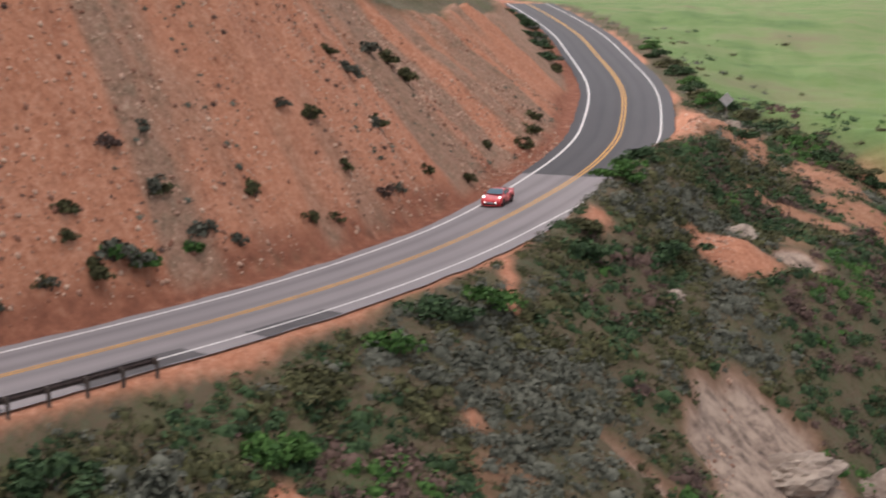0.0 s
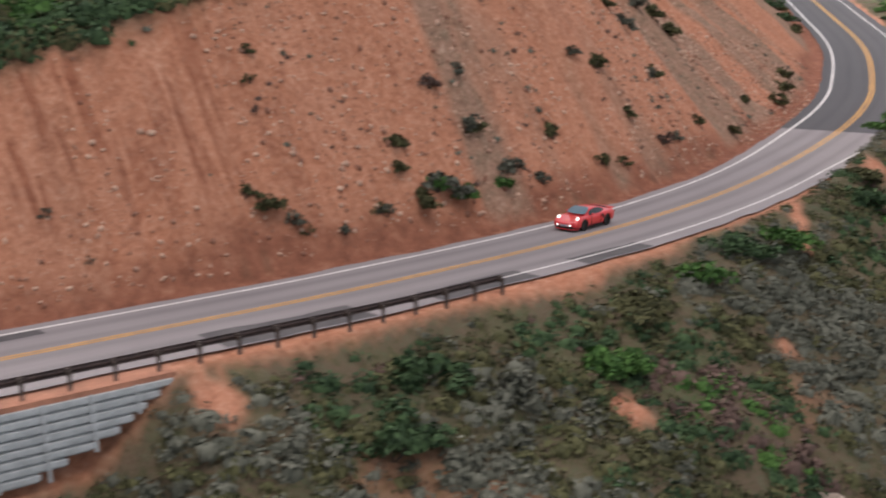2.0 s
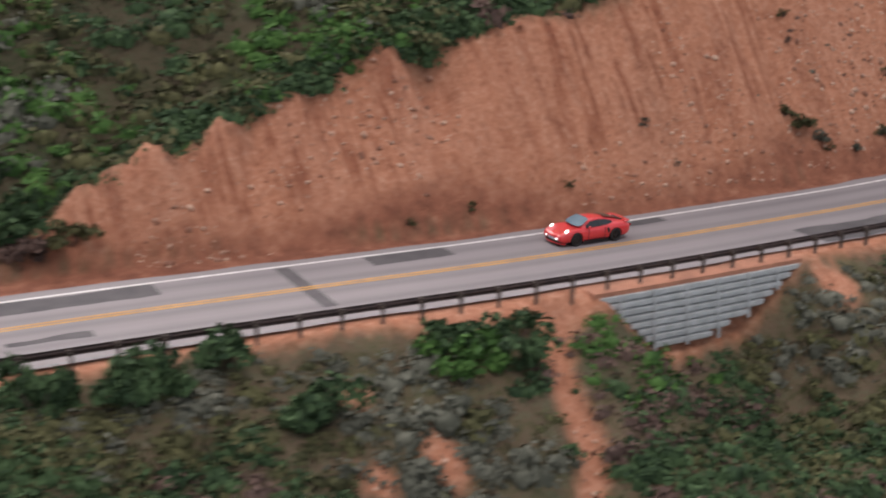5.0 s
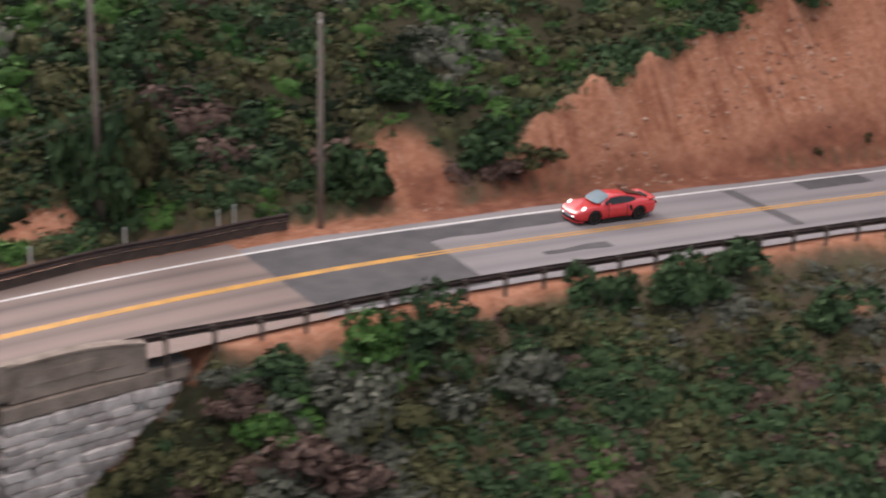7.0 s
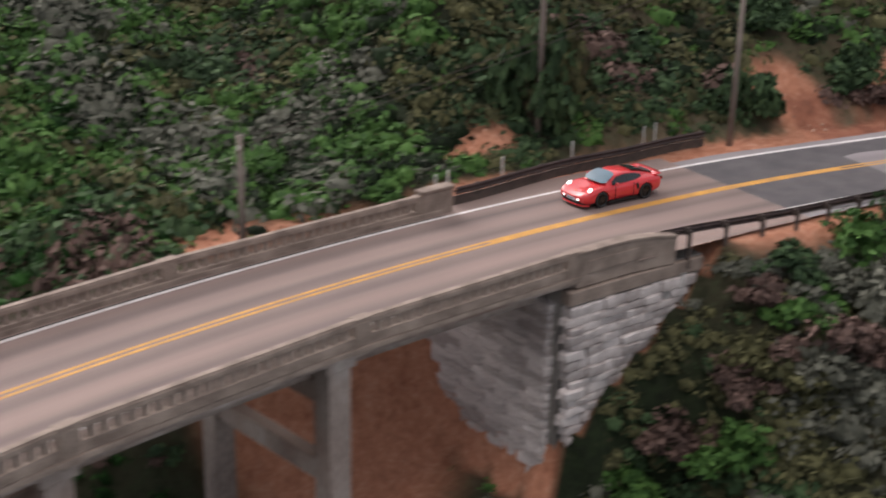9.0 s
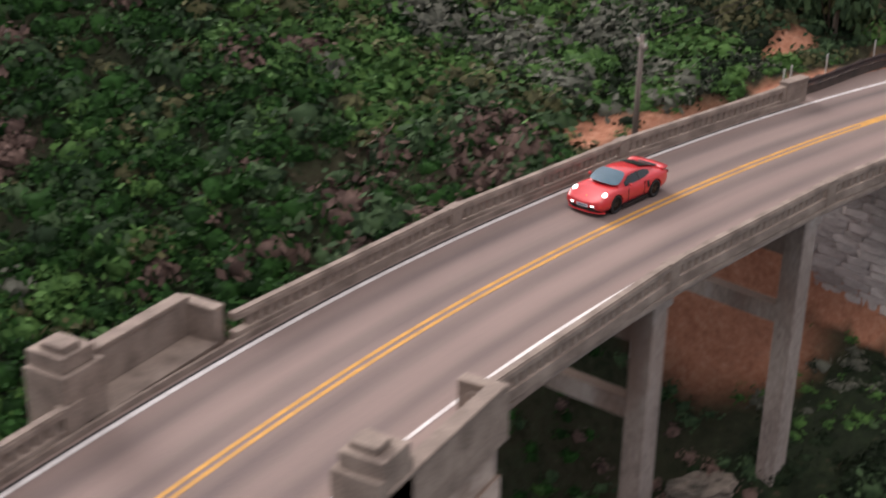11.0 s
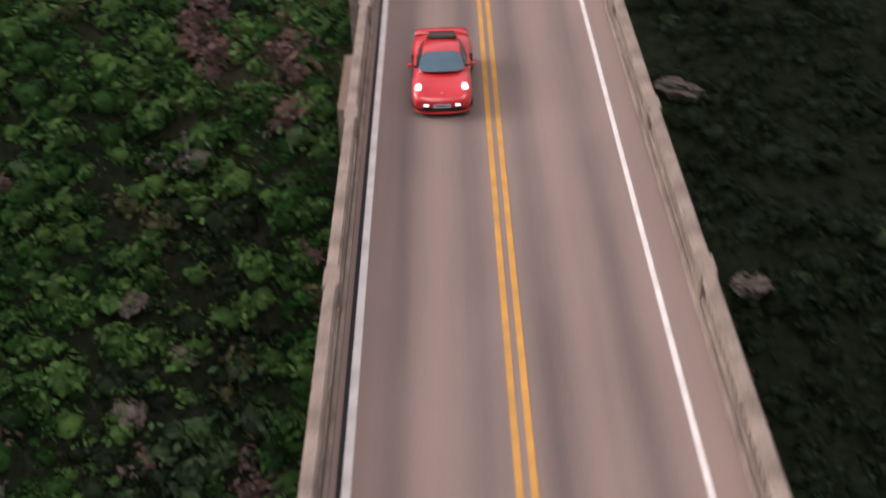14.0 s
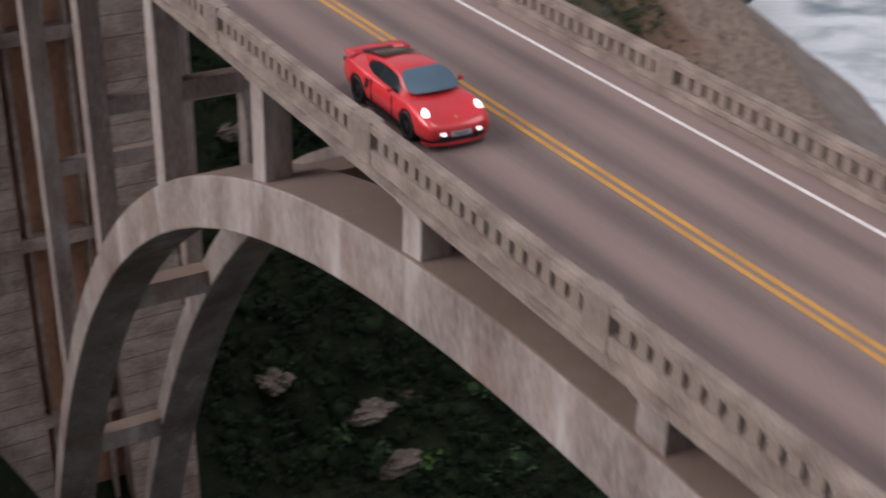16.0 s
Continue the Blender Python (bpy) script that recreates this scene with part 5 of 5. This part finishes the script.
# on the bare cut: station, offset, radius, leaf
for s, d, r, k in ((-114.4, -7.5, 0.95, 0), (-113.2, -7.9, 0.7, 4), (-115.7, -6.9, 0.7, 0), (-116.4, -6.5, 0.5, 4), (-125.2, -8.8, 0.9, 0), (-124.6, -8.0, 0.7, 0), (-127.1, -7.1, 1.3, 0), (-125.6, -6.7, 1.1, 4), (-129.2, -6.8, 1.0, 1), (-135.1, -7.4, 1.2, 0), (-133.4, -6.9, 1.0, 1), (-137.9, -6.9, 0.9, 0),
                   (-118.9, -6.3, 0.6, 4), (-122.0, -6.7, 0.7, 4), (-116.6, -12.1, 0.55, 4), (-116.2, -11.2, 0.5, 0), (-115.9, -10.4, 0.4, 3), (-155, -9, 0.9, 0), (-164.1, -10.8, 0.8, 0), (-142.2, -8.9, 0.9, 0), (-133.2, -9.1, 0.8, 0), (-103.3, -6.8, 0.4, 4), (-101.9, -8.4, 0.45, 4), (-130.6, -10.9, 0.9, 3),
                   (-134.3, -11.4, 0.8, 0), (-154.4, -11.7, 0.9, 0), (-178.3, -17, 1.3, 0), (-183.4, -15.6, 1.4, 0), (-181, -16.4, 1.2, 0), (-167.1, -14.7, 1.1, 0), (-169.5, -14.9, 1.0, 0), (-165, -15.2, 0.9, 0), (-150.3, -12, 0.8, 0), (-153.4, -11.3, 0.9, 0), (-164.6, -10.8, 1.0, 0), (-127.2, -7.1, 1.0, 1), (-128.5, -6.8, 1.2, 0),
                   (-132.7, -9.3, 0.9, 0), (-142, -8.7, 0.8, 0), (-122.3, -6.6, 0.8, 0), (-176.4, -7.2, 0.9, 4), (-157.4, -7.1, 0.9, 3), (-146, -7.0, 0.8, 0), (-149, -6.7, 0.7, 4), (-160.5, -7.4, 0.8, 4), (-169, -8.0, 0.9, 0), (-190, -9.5, 1.0, 0), (-198, -8.0, 1.1, 0), (-205, -8.5, 1.2, 0), (-212, -9.0, 1.3, 0),
                   (-84.5, -6.3, 0.4, 4), (-88.5, -6.4, 0.45, 4), (-95.2, -6.6, 0.4, 4), (-67.6, -7.6, 1.2, 4), (-64.6, -8.6, 1.4, 0), (-65.4, -7.4, 1.2, 3), (-65.9, -9.8, 1.3, 0), (-57.0, -8.2, 1.5, 0)):
    BUSHES.append((s, d, r * 0.82, r * 0.9, (4, 2, 4, 2)[int(-s * 10) % 4] if k in (0, 4) and s < -100 else k))
# along the edge of the terrace
for k, (s, d) in enumerate(((-233.9, 12.9), (-232.0, 15.0), (-226, 17), (-221, 19.2), (-217.5, 22), (-215.6, 24.9), (-213.6, 27.1), (-237, 11), (-229, 14), (-223.5, 18.4), (-211, 30), (-209, 33), (-214, 13), (-240, 10.5), (-246, 10.2), (-253, 10.0), (-262, 9.6), (-270, 9.8), (-280, 10), (-292, 10))):
    BUSHES.append((s, d, 1.7 + 0.5 * ((k * 7) % 3) / 2, 1.3, (0, 4, 0, 1)[k % 4]))
for k in range(17):
    BUSHES.append((-254 - 4.6 * k, -8.4 - 0.9 * ((k * 5) % 3), 1.5 + 0.3 * ((k * 7) % 3), 1.2, (4, 0, 2)[k % 3]))
LEAF_WORDS = ("dense dark green", "fresh green", "grey sage", "dry brown", "olive green")
for i, (s, d, r, h, k) in enumerate(BUSHES):
    p = on_road(s, d)
    bush(p.x, p.y, r, h, k, LEAF_WORDS[k] + (" bush rooted in the bare red cut" if d < 0 and s < -100 else " bush beside the road" if abs(d) < 10 else " bush on the slope"), 500 + i)


# ---------------------------------------------------------------- stones
def strew_stones():
    rng = np.random.default_rng(5)
    ico = bmesh.new()
    bmesh.ops.create_icosphere(ico, subdivisions=1, radius=1.0)
    base = np.array([v.co[:] for v in ico.verts])
    tri = np.array([[v.index for v in f.verts] for f in ico.faces])
    ico.free()
    x, y = rng.uniform(-210, -60, 60000), rng.uniform(5, 80, 60000)
    s, d = station(x, y)
    ok = (grid_at(GB, x, y) > 0.7) & (((d < -5.7) & (d > -24)) | (d > 7)) & (fbm(x, y, 7, 3, 44) > -0.15 + 0.5 * smooth(-112, -98, s))
    x, y, d = x[ok][:15000], y[ok][:15000], d[ok][:15000]
    r = 0.05 + 0.2 * rng.power(0.35, len(x)) * rng.uniform(0.3, 1, len(x))
    jit = base[None] * (1 + rng.uniform(-0.3, 0.3, (len(x), len(base), 1))) * rng.uniform(0.6, 1.3, (len(x), 1, 3))
    co = jit * r[:, None, None] + np.stack([x, y, grid_at(GZ, x, y)], 1)[:, None, :]
    f = tri[None] + (np.arange(len(x)) * len(base))[:, None, None]
    me = bpy.data.meshes.new("loose_stones")
    fill_mesh(me, co.reshape(-1, 3), f.reshape(-1, 3))
    me.materials.append(CLOD)
    tagged(new("loose_stones", me), "loose stones and clods on the red earth cut", "stones", kind="stuff")


strew_stones()


def crag(x, y, size, seed, label, material=ROCK):
    """A jagged outcrop of pale rock."""
    bm = bmesh.new()
    bmesh.ops.create_icosphere(bm, subdivisions=4, radius=1.0)
    for v in bm.verts:
        p = v.co.copy()
        k = noise.fractal(p * 1.6 + Vector((seed * 7.1, 0, 0)), 0.8, 2.2, 5)
        rg = abs(noise.noise(p * 3.1 + Vector((0, seed * 3.3, 0))))
        v.co = p * (1 + 0.32 * k - 0.28 * rg)
    me = bpy.data.meshes.new("rock_outcrop")
    bm.to_mesh(me)
    bm.free()
    me.materials.append(material)
    ob = new("rock_outcrop", me)
    ob.matrix_world = Matrix.Translation((x, y, max(ground_z(x, y), -71.0) - 0.25 * size[2])) @ pose(0, 0, 0, 0, -15, seed * 40) @ Matrix.Diagonal((*size, 1))
    tagged(ob, label, "rock", "rock outcrops")


for i, (s, d, a, b, c) in enumerate(((-152, 24, 3.2, 3.6, 1.4), (-147, 28, 3.0, 3.4, 1.6), (-156, 29, 2.6, 3.0, 1.5), (-176, 16, 1.6, 1.4, 0.8), (-125, 20, 1.4, 1.5, 0.7), (-121, 21, 1.2, 1.4, 0.7), (-161.5, 14, 0.9, 0.8, 0.5), (-222, 12.5, 1.2, 1.0, 1.0))):
    p = on_road(s, d)
    crag(p.x, p.y, (a, b, c), i + 1, "pale weathered rock outcrop breaking through the scrub")
for i, (x, y, a) in enumerate(((-5.5, -18.2, 1.0), (-2.1, -18.6, 1.2), (-4.0, -15.8, 0.8), (-19.5, 12.6, 1.3), (-11.3, 15.6, 1.4), (-1.7, 13.5, 1.6), (0.7, 19.2, 1.8), (3.0, 20.7, 1.6), (-24.0, 5.5, 1.5))):
    crag(x, y, (a * 1.3, a * 0.8, a * 0.5), i + 40, "mossy brown rock showing through the canyon's brush", CANYON_ROCK)
for i, (x, y, a) in enumerate(((-94, 118, 9), (-101, 126, 8), (-89, 111, 7), (-108, 138, 7), (-96, 132, 5), (-113, 150, 6), (-104, 114, 10), (-120, 160, 7))):
    crag(x, y, (a, a * 0.8, a * 0.9), i + 20, "dark wet sea rock at the edge of the beach", SEA_ROCK)


# ---------------------------------------------------------------- the car
def build_car():
    car = thing("sports_car", "bright red rear-engined sports coupe with its lamps lit, driving", "car")
    X = [-2.26, -2.2, -2.0, -1.65, -1.2, -0.75, -0.25, 0.3, 0.8, 1.25, 1.65, 1.98, 2.16, 2.25]
    LOW = [0.46, 0.3, 0.22, 0.19, 0.18, 0.17, 0.16, 0.16, 0.16, 0.16, 0.17, 0.18, 0.22, 0.36]
    HW = [0.66, 0.8, 0.89, 0.935, 0.945, 0.915, 0.875, 0.865, 0.885, 0.9, 0.895, 0.86, 0.79, 0.68]
    SH = [0.72, 0.82, 0.9, 0.93, 0.93, 0.89, 0.86, 0.85, 0.86, 0.87, 0.83, 0.74, 0.64, 0.54]
    TOP = [0.75, 0.86, 0.94, 0.99, 1.02, 1.0, 0.95, 0.92, 0.88, 0.82, 0.755, 0.68, 0.6, 0.52]

    def ring(i):
        x, lo, w, sh, tp = X[i], LOW[i], HW[i], SH[i], TOP[i]
        mid = lo + (sh - lo) * 0.45
        half = [(0.8 * w, lo), (0.95 * w, lo + 0.06), (w, mid), (0.985 * w, lo + (sh - lo) * 0.72), (0.93 * w, sh - 0.035), (0.8 * w, sh), (0.55 * w, (sh * 0.35 + tp * 0.65)), (0.25 * w, tp)]
        return [(x, y, z) for y, z in half] + [(x, -y, z) for y, z in reversed(half)]
    body = part("body", Build().loft([ring(i) for i in range(len(X))]), RED, car, shade=True)
    sub = body.modifiers.new("sub", "SUBSURF")
    sub.levels = sub.render_levels = 2
    # cut the wheel houses out of the body
    cut = Build()
    for x, y in ((1.25, 0.8), (1.25, -0.8), (-1.2, 0.82), (-1.2, -0.82)):
        n = 28
        cut.loft([[(x + 0.385 * math.cos(6.28318 * i / n), y + o, 0.335 + 0.385 * math.sin(6.28318 * i / n)) for i in range(n)] for o in (-0.28, 0.28)])
    cutter = new("cutter", mesh_of("cutter", cut, BLACK))
    bo = body.modifiers.new("houses", "BOOLEAN")
    bo.operation, bo.object, bo.solver = "DIFFERENCE", cutter, "EXACT"
    me = bpy.data.meshes.new_from_object(body.evaluated_get(bpy.context.evaluated_depsgraph_get()))
    body.modifiers.clear()
    body.data = me
    bpy.data.objects.remove(cutter)
    # cabin shell and its panes
    CX = [-1.95, -1.6, -1.15, -0.7, -0.25, 0.15, 0.42, 0.68, 0.98]
    CT = [0.93, 1.04, 1.165, 1.25, 1.292, 1.285, 1.215, 1.09, 0.9]
    TW = [0.4, 0.46, 0.5, 0.535, 0.55, 0.55, 0.55, 0.565, 0.62]
    BW = [0.55, 0.64, 0.7, 0.735, 0.75, 0.755, 0.76, 0.76, 0.75]

    def cab(i, f, grow=0.0):
        """f: 0 at the belt, 1 at the roof's edge, 1.5 at its middle."""
        x = CX[i]
        if f <= 1:
            y, z = BW[i] + (TW[i] - BW[i]) * f, 0.84 + (CT[i] - 0.05 - 0.84) * f
        else:
            y, z = TW[i] * (1 - (f - 1) * 2) , CT[i] - 0.05 + 0.05 * math.sin((f - 1) * 3.14159)
        return (x + grow * (1.0 if i >= 6 else -0.4 if i <= 2 else 0), y + grow * (1 if f < 1 else 0.3), z + grow * (0.8 if f >= 1 or i >= 6 or i <= 2 else 0.25))
    FS = [0, 0.5, 0.92, 1.0, 1.2, 1.5]

    def arc(i):
        r = [cab(i, f) for f in FS]
        return r + [(x, -y, z) for x, y, z in reversed(r[:-1])]
    shell = part("cabin", Build().loft([arc(i) for i in range(len(CX))], close=False), RED, car, "red roof and pillars", shade=True)
    shell.modifiers.new("sub", "SUBSURF").levels = 2
    g = 0.014
    # screen: from the roof's front edge down to the scuttle
    scr = [[(0.3, 0.545), (0.62, 0.635), (0.96, 0.7)], [(0.3, 0.25), (0.64, 0.3), (1.03, 0.32)], [(0.3, 0.0), (0.64, 0.0), (1.05, 0.0)]]
    zs = (1.268, 1.135, 0.925)
    rows = []
    for k in range(3):
        half = [(scr[c][k][0] + 0.02, scr[c][k][1], zs[k] + (0.012, 0.024, 0.028)[c]) for c in range(3)]
        rows.append(half + [(x, -y, z) for x, y, z in reversed(half[:-1])])
    ws = part("windscreen", Build().loft(rows, close=False), SCREEN, car, "windscreen with the sky's reflection in its blue colour", shade=True)
    ws.modifiers.new("sub", "SUBSURF").levels = 2
    for sd in (1, -1):
        sw = []
        for x, lo, hi in ((0.62, 0.0, 0.55), (0.3, 0.05, 0.86), (-0.25, 0.06, 0.88), (-0.72, 0.1, 0.86), (-1.1, 0.32, 0.72)):
            y0, y1 = np.interp(x, CX, BW), np.interp(x, CX, TW)
            z1 = np.interp(x, CX, CT) - 0.05
            sw.append([(x, sd * (y0 + (y1 - y0) * f + 0.016), 0.86 + (z1 - 0.86) * f) for f in (lo, (lo + hi) / 2, hi)])
        part("side_window", Build().loft(sw, close=False), GLASS, car, shade=True)
        part("window_pillar", Build().loft([[(x, sd * (np.interp(x, CX, BW) + (np.interp(x, CX, TW) - np.interp(x, CX, BW)) * f + 0.021), 0.86 + (np.interp(x, CX, CT) - 0.91) * f) for f in (0.05, 0.9)] for x in (-0.32, -0.27)], close=False), BLACK, car)
        # mirror
        mir = part("mirror", Build().loft([[(0.52 + a * 0.8, sd * (0.9 + b), 0.93 + c) for a, b, c in ((-.06, -.02, -.05), (.06, -.02, -.04), (.05, .1, -.035), (-.06, .11, -.045), (-.06, .11, .05), (.04, .1, .045), (.05, -.02, .05), (-.06, -.02, .05))][0:4], [(0.52 + a * 0.8, sd * (0.9 + b), 1.0 + c) for a, b, c in ((-.06, -.02, 0), (.05, -.02, 0), (.04, .1, -.01), (-.06, .11, 0))]]), RED, car, bevel=0.02)
        part("mirror_stalk", Build().tube((0.52, sd * 0.76, 0.9), (0.52, sd * 0.9, 0.93), 0.025, 0.02, 6), BLACK, mir)
        # head lamp: tilted oval lens in a black ring
        bm = bmesh.new()
        bmesh.ops.create_uvsphere(bm, u_segments=18, v_segments=10, radius=1.0)
        hm = bpy.data.meshes.new("headlamp")
        bm.to_mesh(hm)
        bm.free()
        hm.materials.append(HEADLAMP)
        hm.shade_smooth()
        h = part("headlamp", hm, None, car, "round lit head lamp")
        h.matrix_local = Matrix.Translation((1.8, sd * 0.68, 0.765)) @ pose(0, 0, 0, 0, 38, sd * 12) @ Matrix.Diagonal((0.165, 0.098, 0.06, 1))
        part("running_lamp", Build().box(-0.03, 0.03, -0.17, 0.17, -0.03, 0.03, Matrix.Translation((2.185, sd * 0.55, 0.42)) @ pose(0, 0, 0, 0, 0, sd * 27)), HEADLAMP, car, "bar-shaped running lamp")
        part("front_intake", Build().box(-0.03, 0.03, -0.21, 0.21, -0.075, 0.06, Matrix.Translation((2.165, sd * 0.55, 0.32)) @ pose(0, 0, 0, 0, 0, sd * 27)), BLACK, car)
        part("side_intake", Build().box(-0.06, 0.06, -0.012, 0.012, -0.14, 0.14, Matrix.Translation((-0.72, sd * 0.912, 0.66)) @ pose(0, 0, 0, 0, 18, -sd * 4)), BLACK, car, bevel=0.008)
        part("door_seam", Build().box(0.5, 0.512, sd * 0.862, sd * 0.882, 0.28, 0.82).box(-0.52, -0.508, sd * 0.87, sd * 0.9, 0.3, 0.84).box(-0.5, 0.5, sd * 0.855, sd * 0.884, 0.25, 0.262), BLACK, car)
        part("tail_lamp", Build().box(-0.04, 0.04, -0.22, 0.22, -0.045, 0.045, Matrix.Translation((-2.19, sd * 0.56, 0.74)) @ pose(0, 0, 0, 0, 0, sd * 14)), TAILLAMP, car)
        part("sill", Build().box(-0.8, 0.85, sd * 0.8, sd * 0.885, 0.13, 0.2), BLACK, car, bevel=0.01)
    part("rear_window", Build().loft([[(x, y, z) for y in (-w, -w / 2, 0, w / 2, w)] for x, w, z in ((-0.72, 0.46, 1.262), (-1.15, 0.43, 1.188), (-1.6, 0.38, 1.066), (-1.78, 0.36, 1.0))], close=False), GLASS, car, shade=True)
    part("engine_grille", Build().box(-2.0, -1.8, -0.4, 0.4, 0.945, 0.985), BLACK, car)
    part("front_grille", Build().box(2.1, 2.215, -0.36, 0.36, 0.2, 0.33), BLACK, car)
    part("lip", Build().loft([[(x, y, z) for x, z in ((a, 0.14), (a + 0.06, 0.15), (a + 0.05, 0.2), (a - 0.02, 0.2))] for a, y in ((1.9, -0.83), (2.1, -0.66), (2.19, -0.35), (2.2, 0), (2.19, 0.35), (2.1, 0.66), (1.9, 0.83))]), RED, car)
    wing = part("rear_wing", Build().loft([[(x + dx, y, z) for x, z in ((-2.27, 0.965), (-2.25, 1.0), (-2.08, 0.995), (-1.9, 0.965), (-1.9, 0.93), (-2.1, 0.94))] for y, dx, in ((-0.82, 0.14), (-0.62, 0.03), (0, 0), (0.62, 0.03), (0.82, 0.14))]), RED, car, "raised red rear wing", shade=True)
    for sd in (1, -1):
        part("wing_strut", Build().box(-2.14, -2.0, sd * 0.5 - 0.02, sd * 0.5 + 0.02, 0.86, 0.95), RED, wing)
    plate = part("front_plate", Build().box(2.235, 2.25, -0.25, 0.25, 0.335, 0.45), PLATE, car, "pale number plate")
    part("plate_bar", Build().box(2.2505, 2.253, -0.19, 0.19, 0.375, 0.415), PLATE_BAR, plate)
    part("badge", Build().tube((1.97, 0, 0.66), (1.99, 0, 0.69), 0.035, 0.03, 8), YELLOW, car)
    part("floor_pan", Build().box(-2.0, 2.0, -0.6, 0.6, 0.14, 0.24), BLACK, car)
    # wheels
    wheels = []
    for x, y, w in ((1.25, 0.765, 0.12), (1.25, -0.765, 0.12), (-1.2, 0.78, 0.15), (-1.2, -0.78, 0.15)):
        sd = 1 if y > 0 else -1
        n = 36
        prof = [(0.25, -w), (0.32, -w), (0.338, -w * 0.8), (0.34, 0), (0.338, w * 0.8), (0.32, w), (0.25, w)]
        tb = Build()
        tb.loft([[(r * math.cos(6.28318 * i / n), o, r * math.sin(6.28318 * i / n)) for r, o in prof] for i in range(n + 1)], close=True, caps=False)
        wh = thing("wheel", "", "", Matrix.Translation((x, y, 0.34)))
        wh.parent = car
        part("tyre", tb, TYRE, wh, shade=True)
        rb = Build()
        rb.loft([[(0.25 * math.cos(6.28318 * i / n), sd * o, 0.25 * math.sin(6.28318 * i / n)) for i in range(n)] for o in (w * 0.7, w * 0.1)], caps=False)
        rb.tube((0, sd * w * 0.1, 0), (0, sd * w * 0.12, 0), 0.25, 0.25, n)
        rb.tube((0, sd * w * 0.2, 0), (0, sd * w * 0.75, 0), 0.06, 0.05, 12)
        for k in range(10):
            a = 6.28318 * k / 10
            rb.add([(0.05 * math.cos(a + q), sd * w * 0.7, 0.05 * math.sin(a + q)) for q in (-.35, .35)] + [(0.25 * math.cos(a + q), sd * w * 0.8, 0.25 * math.sin(a + q)) for q in (.1, -.1)] +
                   [(0.05 * math.cos(a + q), sd * w * 0.5, 0.05 * math.sin(a + q)) for q in (-.35, .35)] + [(0.25 * math.cos(a + q), sd * w * 0.55, 0.25 * math.sin(a + q)) for q in (.1, -.1)],
                   [(0, 1, 2, 3), (4, 7, 6, 5), (0, 3, 7, 4), (1, 5, 6, 2)])
        part("rim", rb, RIM, wh, "dark ten-spoke alloy rim")
        wheels.append(wh)
    return car, wheels


CAR, WHEELS = build_car()
# seconds, station of the car's middle, metres left of the centre line
RUN = [(0.0, -170.4, -2.75), (0.5, -161.2, -2.3), (1.0, -152.0, -1.95), (1.5, -142.8, -1.8), (2.5, -127.2, -1.65), (3.2, -116.9, -1.6), (5.5, -86.7, -1.7), (7.0, -67.9, -1.65), (9.0, -44.6, -1.5),
       (10.2, -31.1, -1.5), (12.3, -6.0, -1.3), (13.0, 3.1, -1.35), (13.5, 9.8, -1.45), (14.0, 16.1, -1.6), (15.0, 30.2, -1.75), (16.0, 43.9, -1.75)]


def motions():
    t, s, d = (np.array(c) for c in zip(*RUN))
    ps, pd = np.polynomial.Polynomial.fit(t, s, 6), np.polynomial.Polynomial.fit(t, d, 4)
    rows = []
    for k in range(81):
        q = k * 0.2
        a = on_road(ps(q), pd(q))
        slope = math.degrees(math.atan(np.interp(ps(q) + 2, RS, RP[:, 2]) - np.interp(ps(q) - 2, RS, RP[:, 2])) / 4)
        head = heading(ps(q)) + math.degrees(math.atan((pd(q + 0.05) - pd(q - 0.05)) / (ps(q + 0.05) - ps(q - 0.05))))
        rows.append((q, pose(a.x, a.y, a.z + 0.004, 0, -slope, head)))
    walk(CAR, rows)
    start = ps(0.0)
    for w in WHEELS:
        x, y, z = w.matrix_basis.translation
        walk(w, [(f / FPS, pose(x, y, z, 0, math.degrees((ps(f / FPS) - start) / 0.34) % 360, 0)) for f in range(int(16 * FPS) + 1)])


motions()
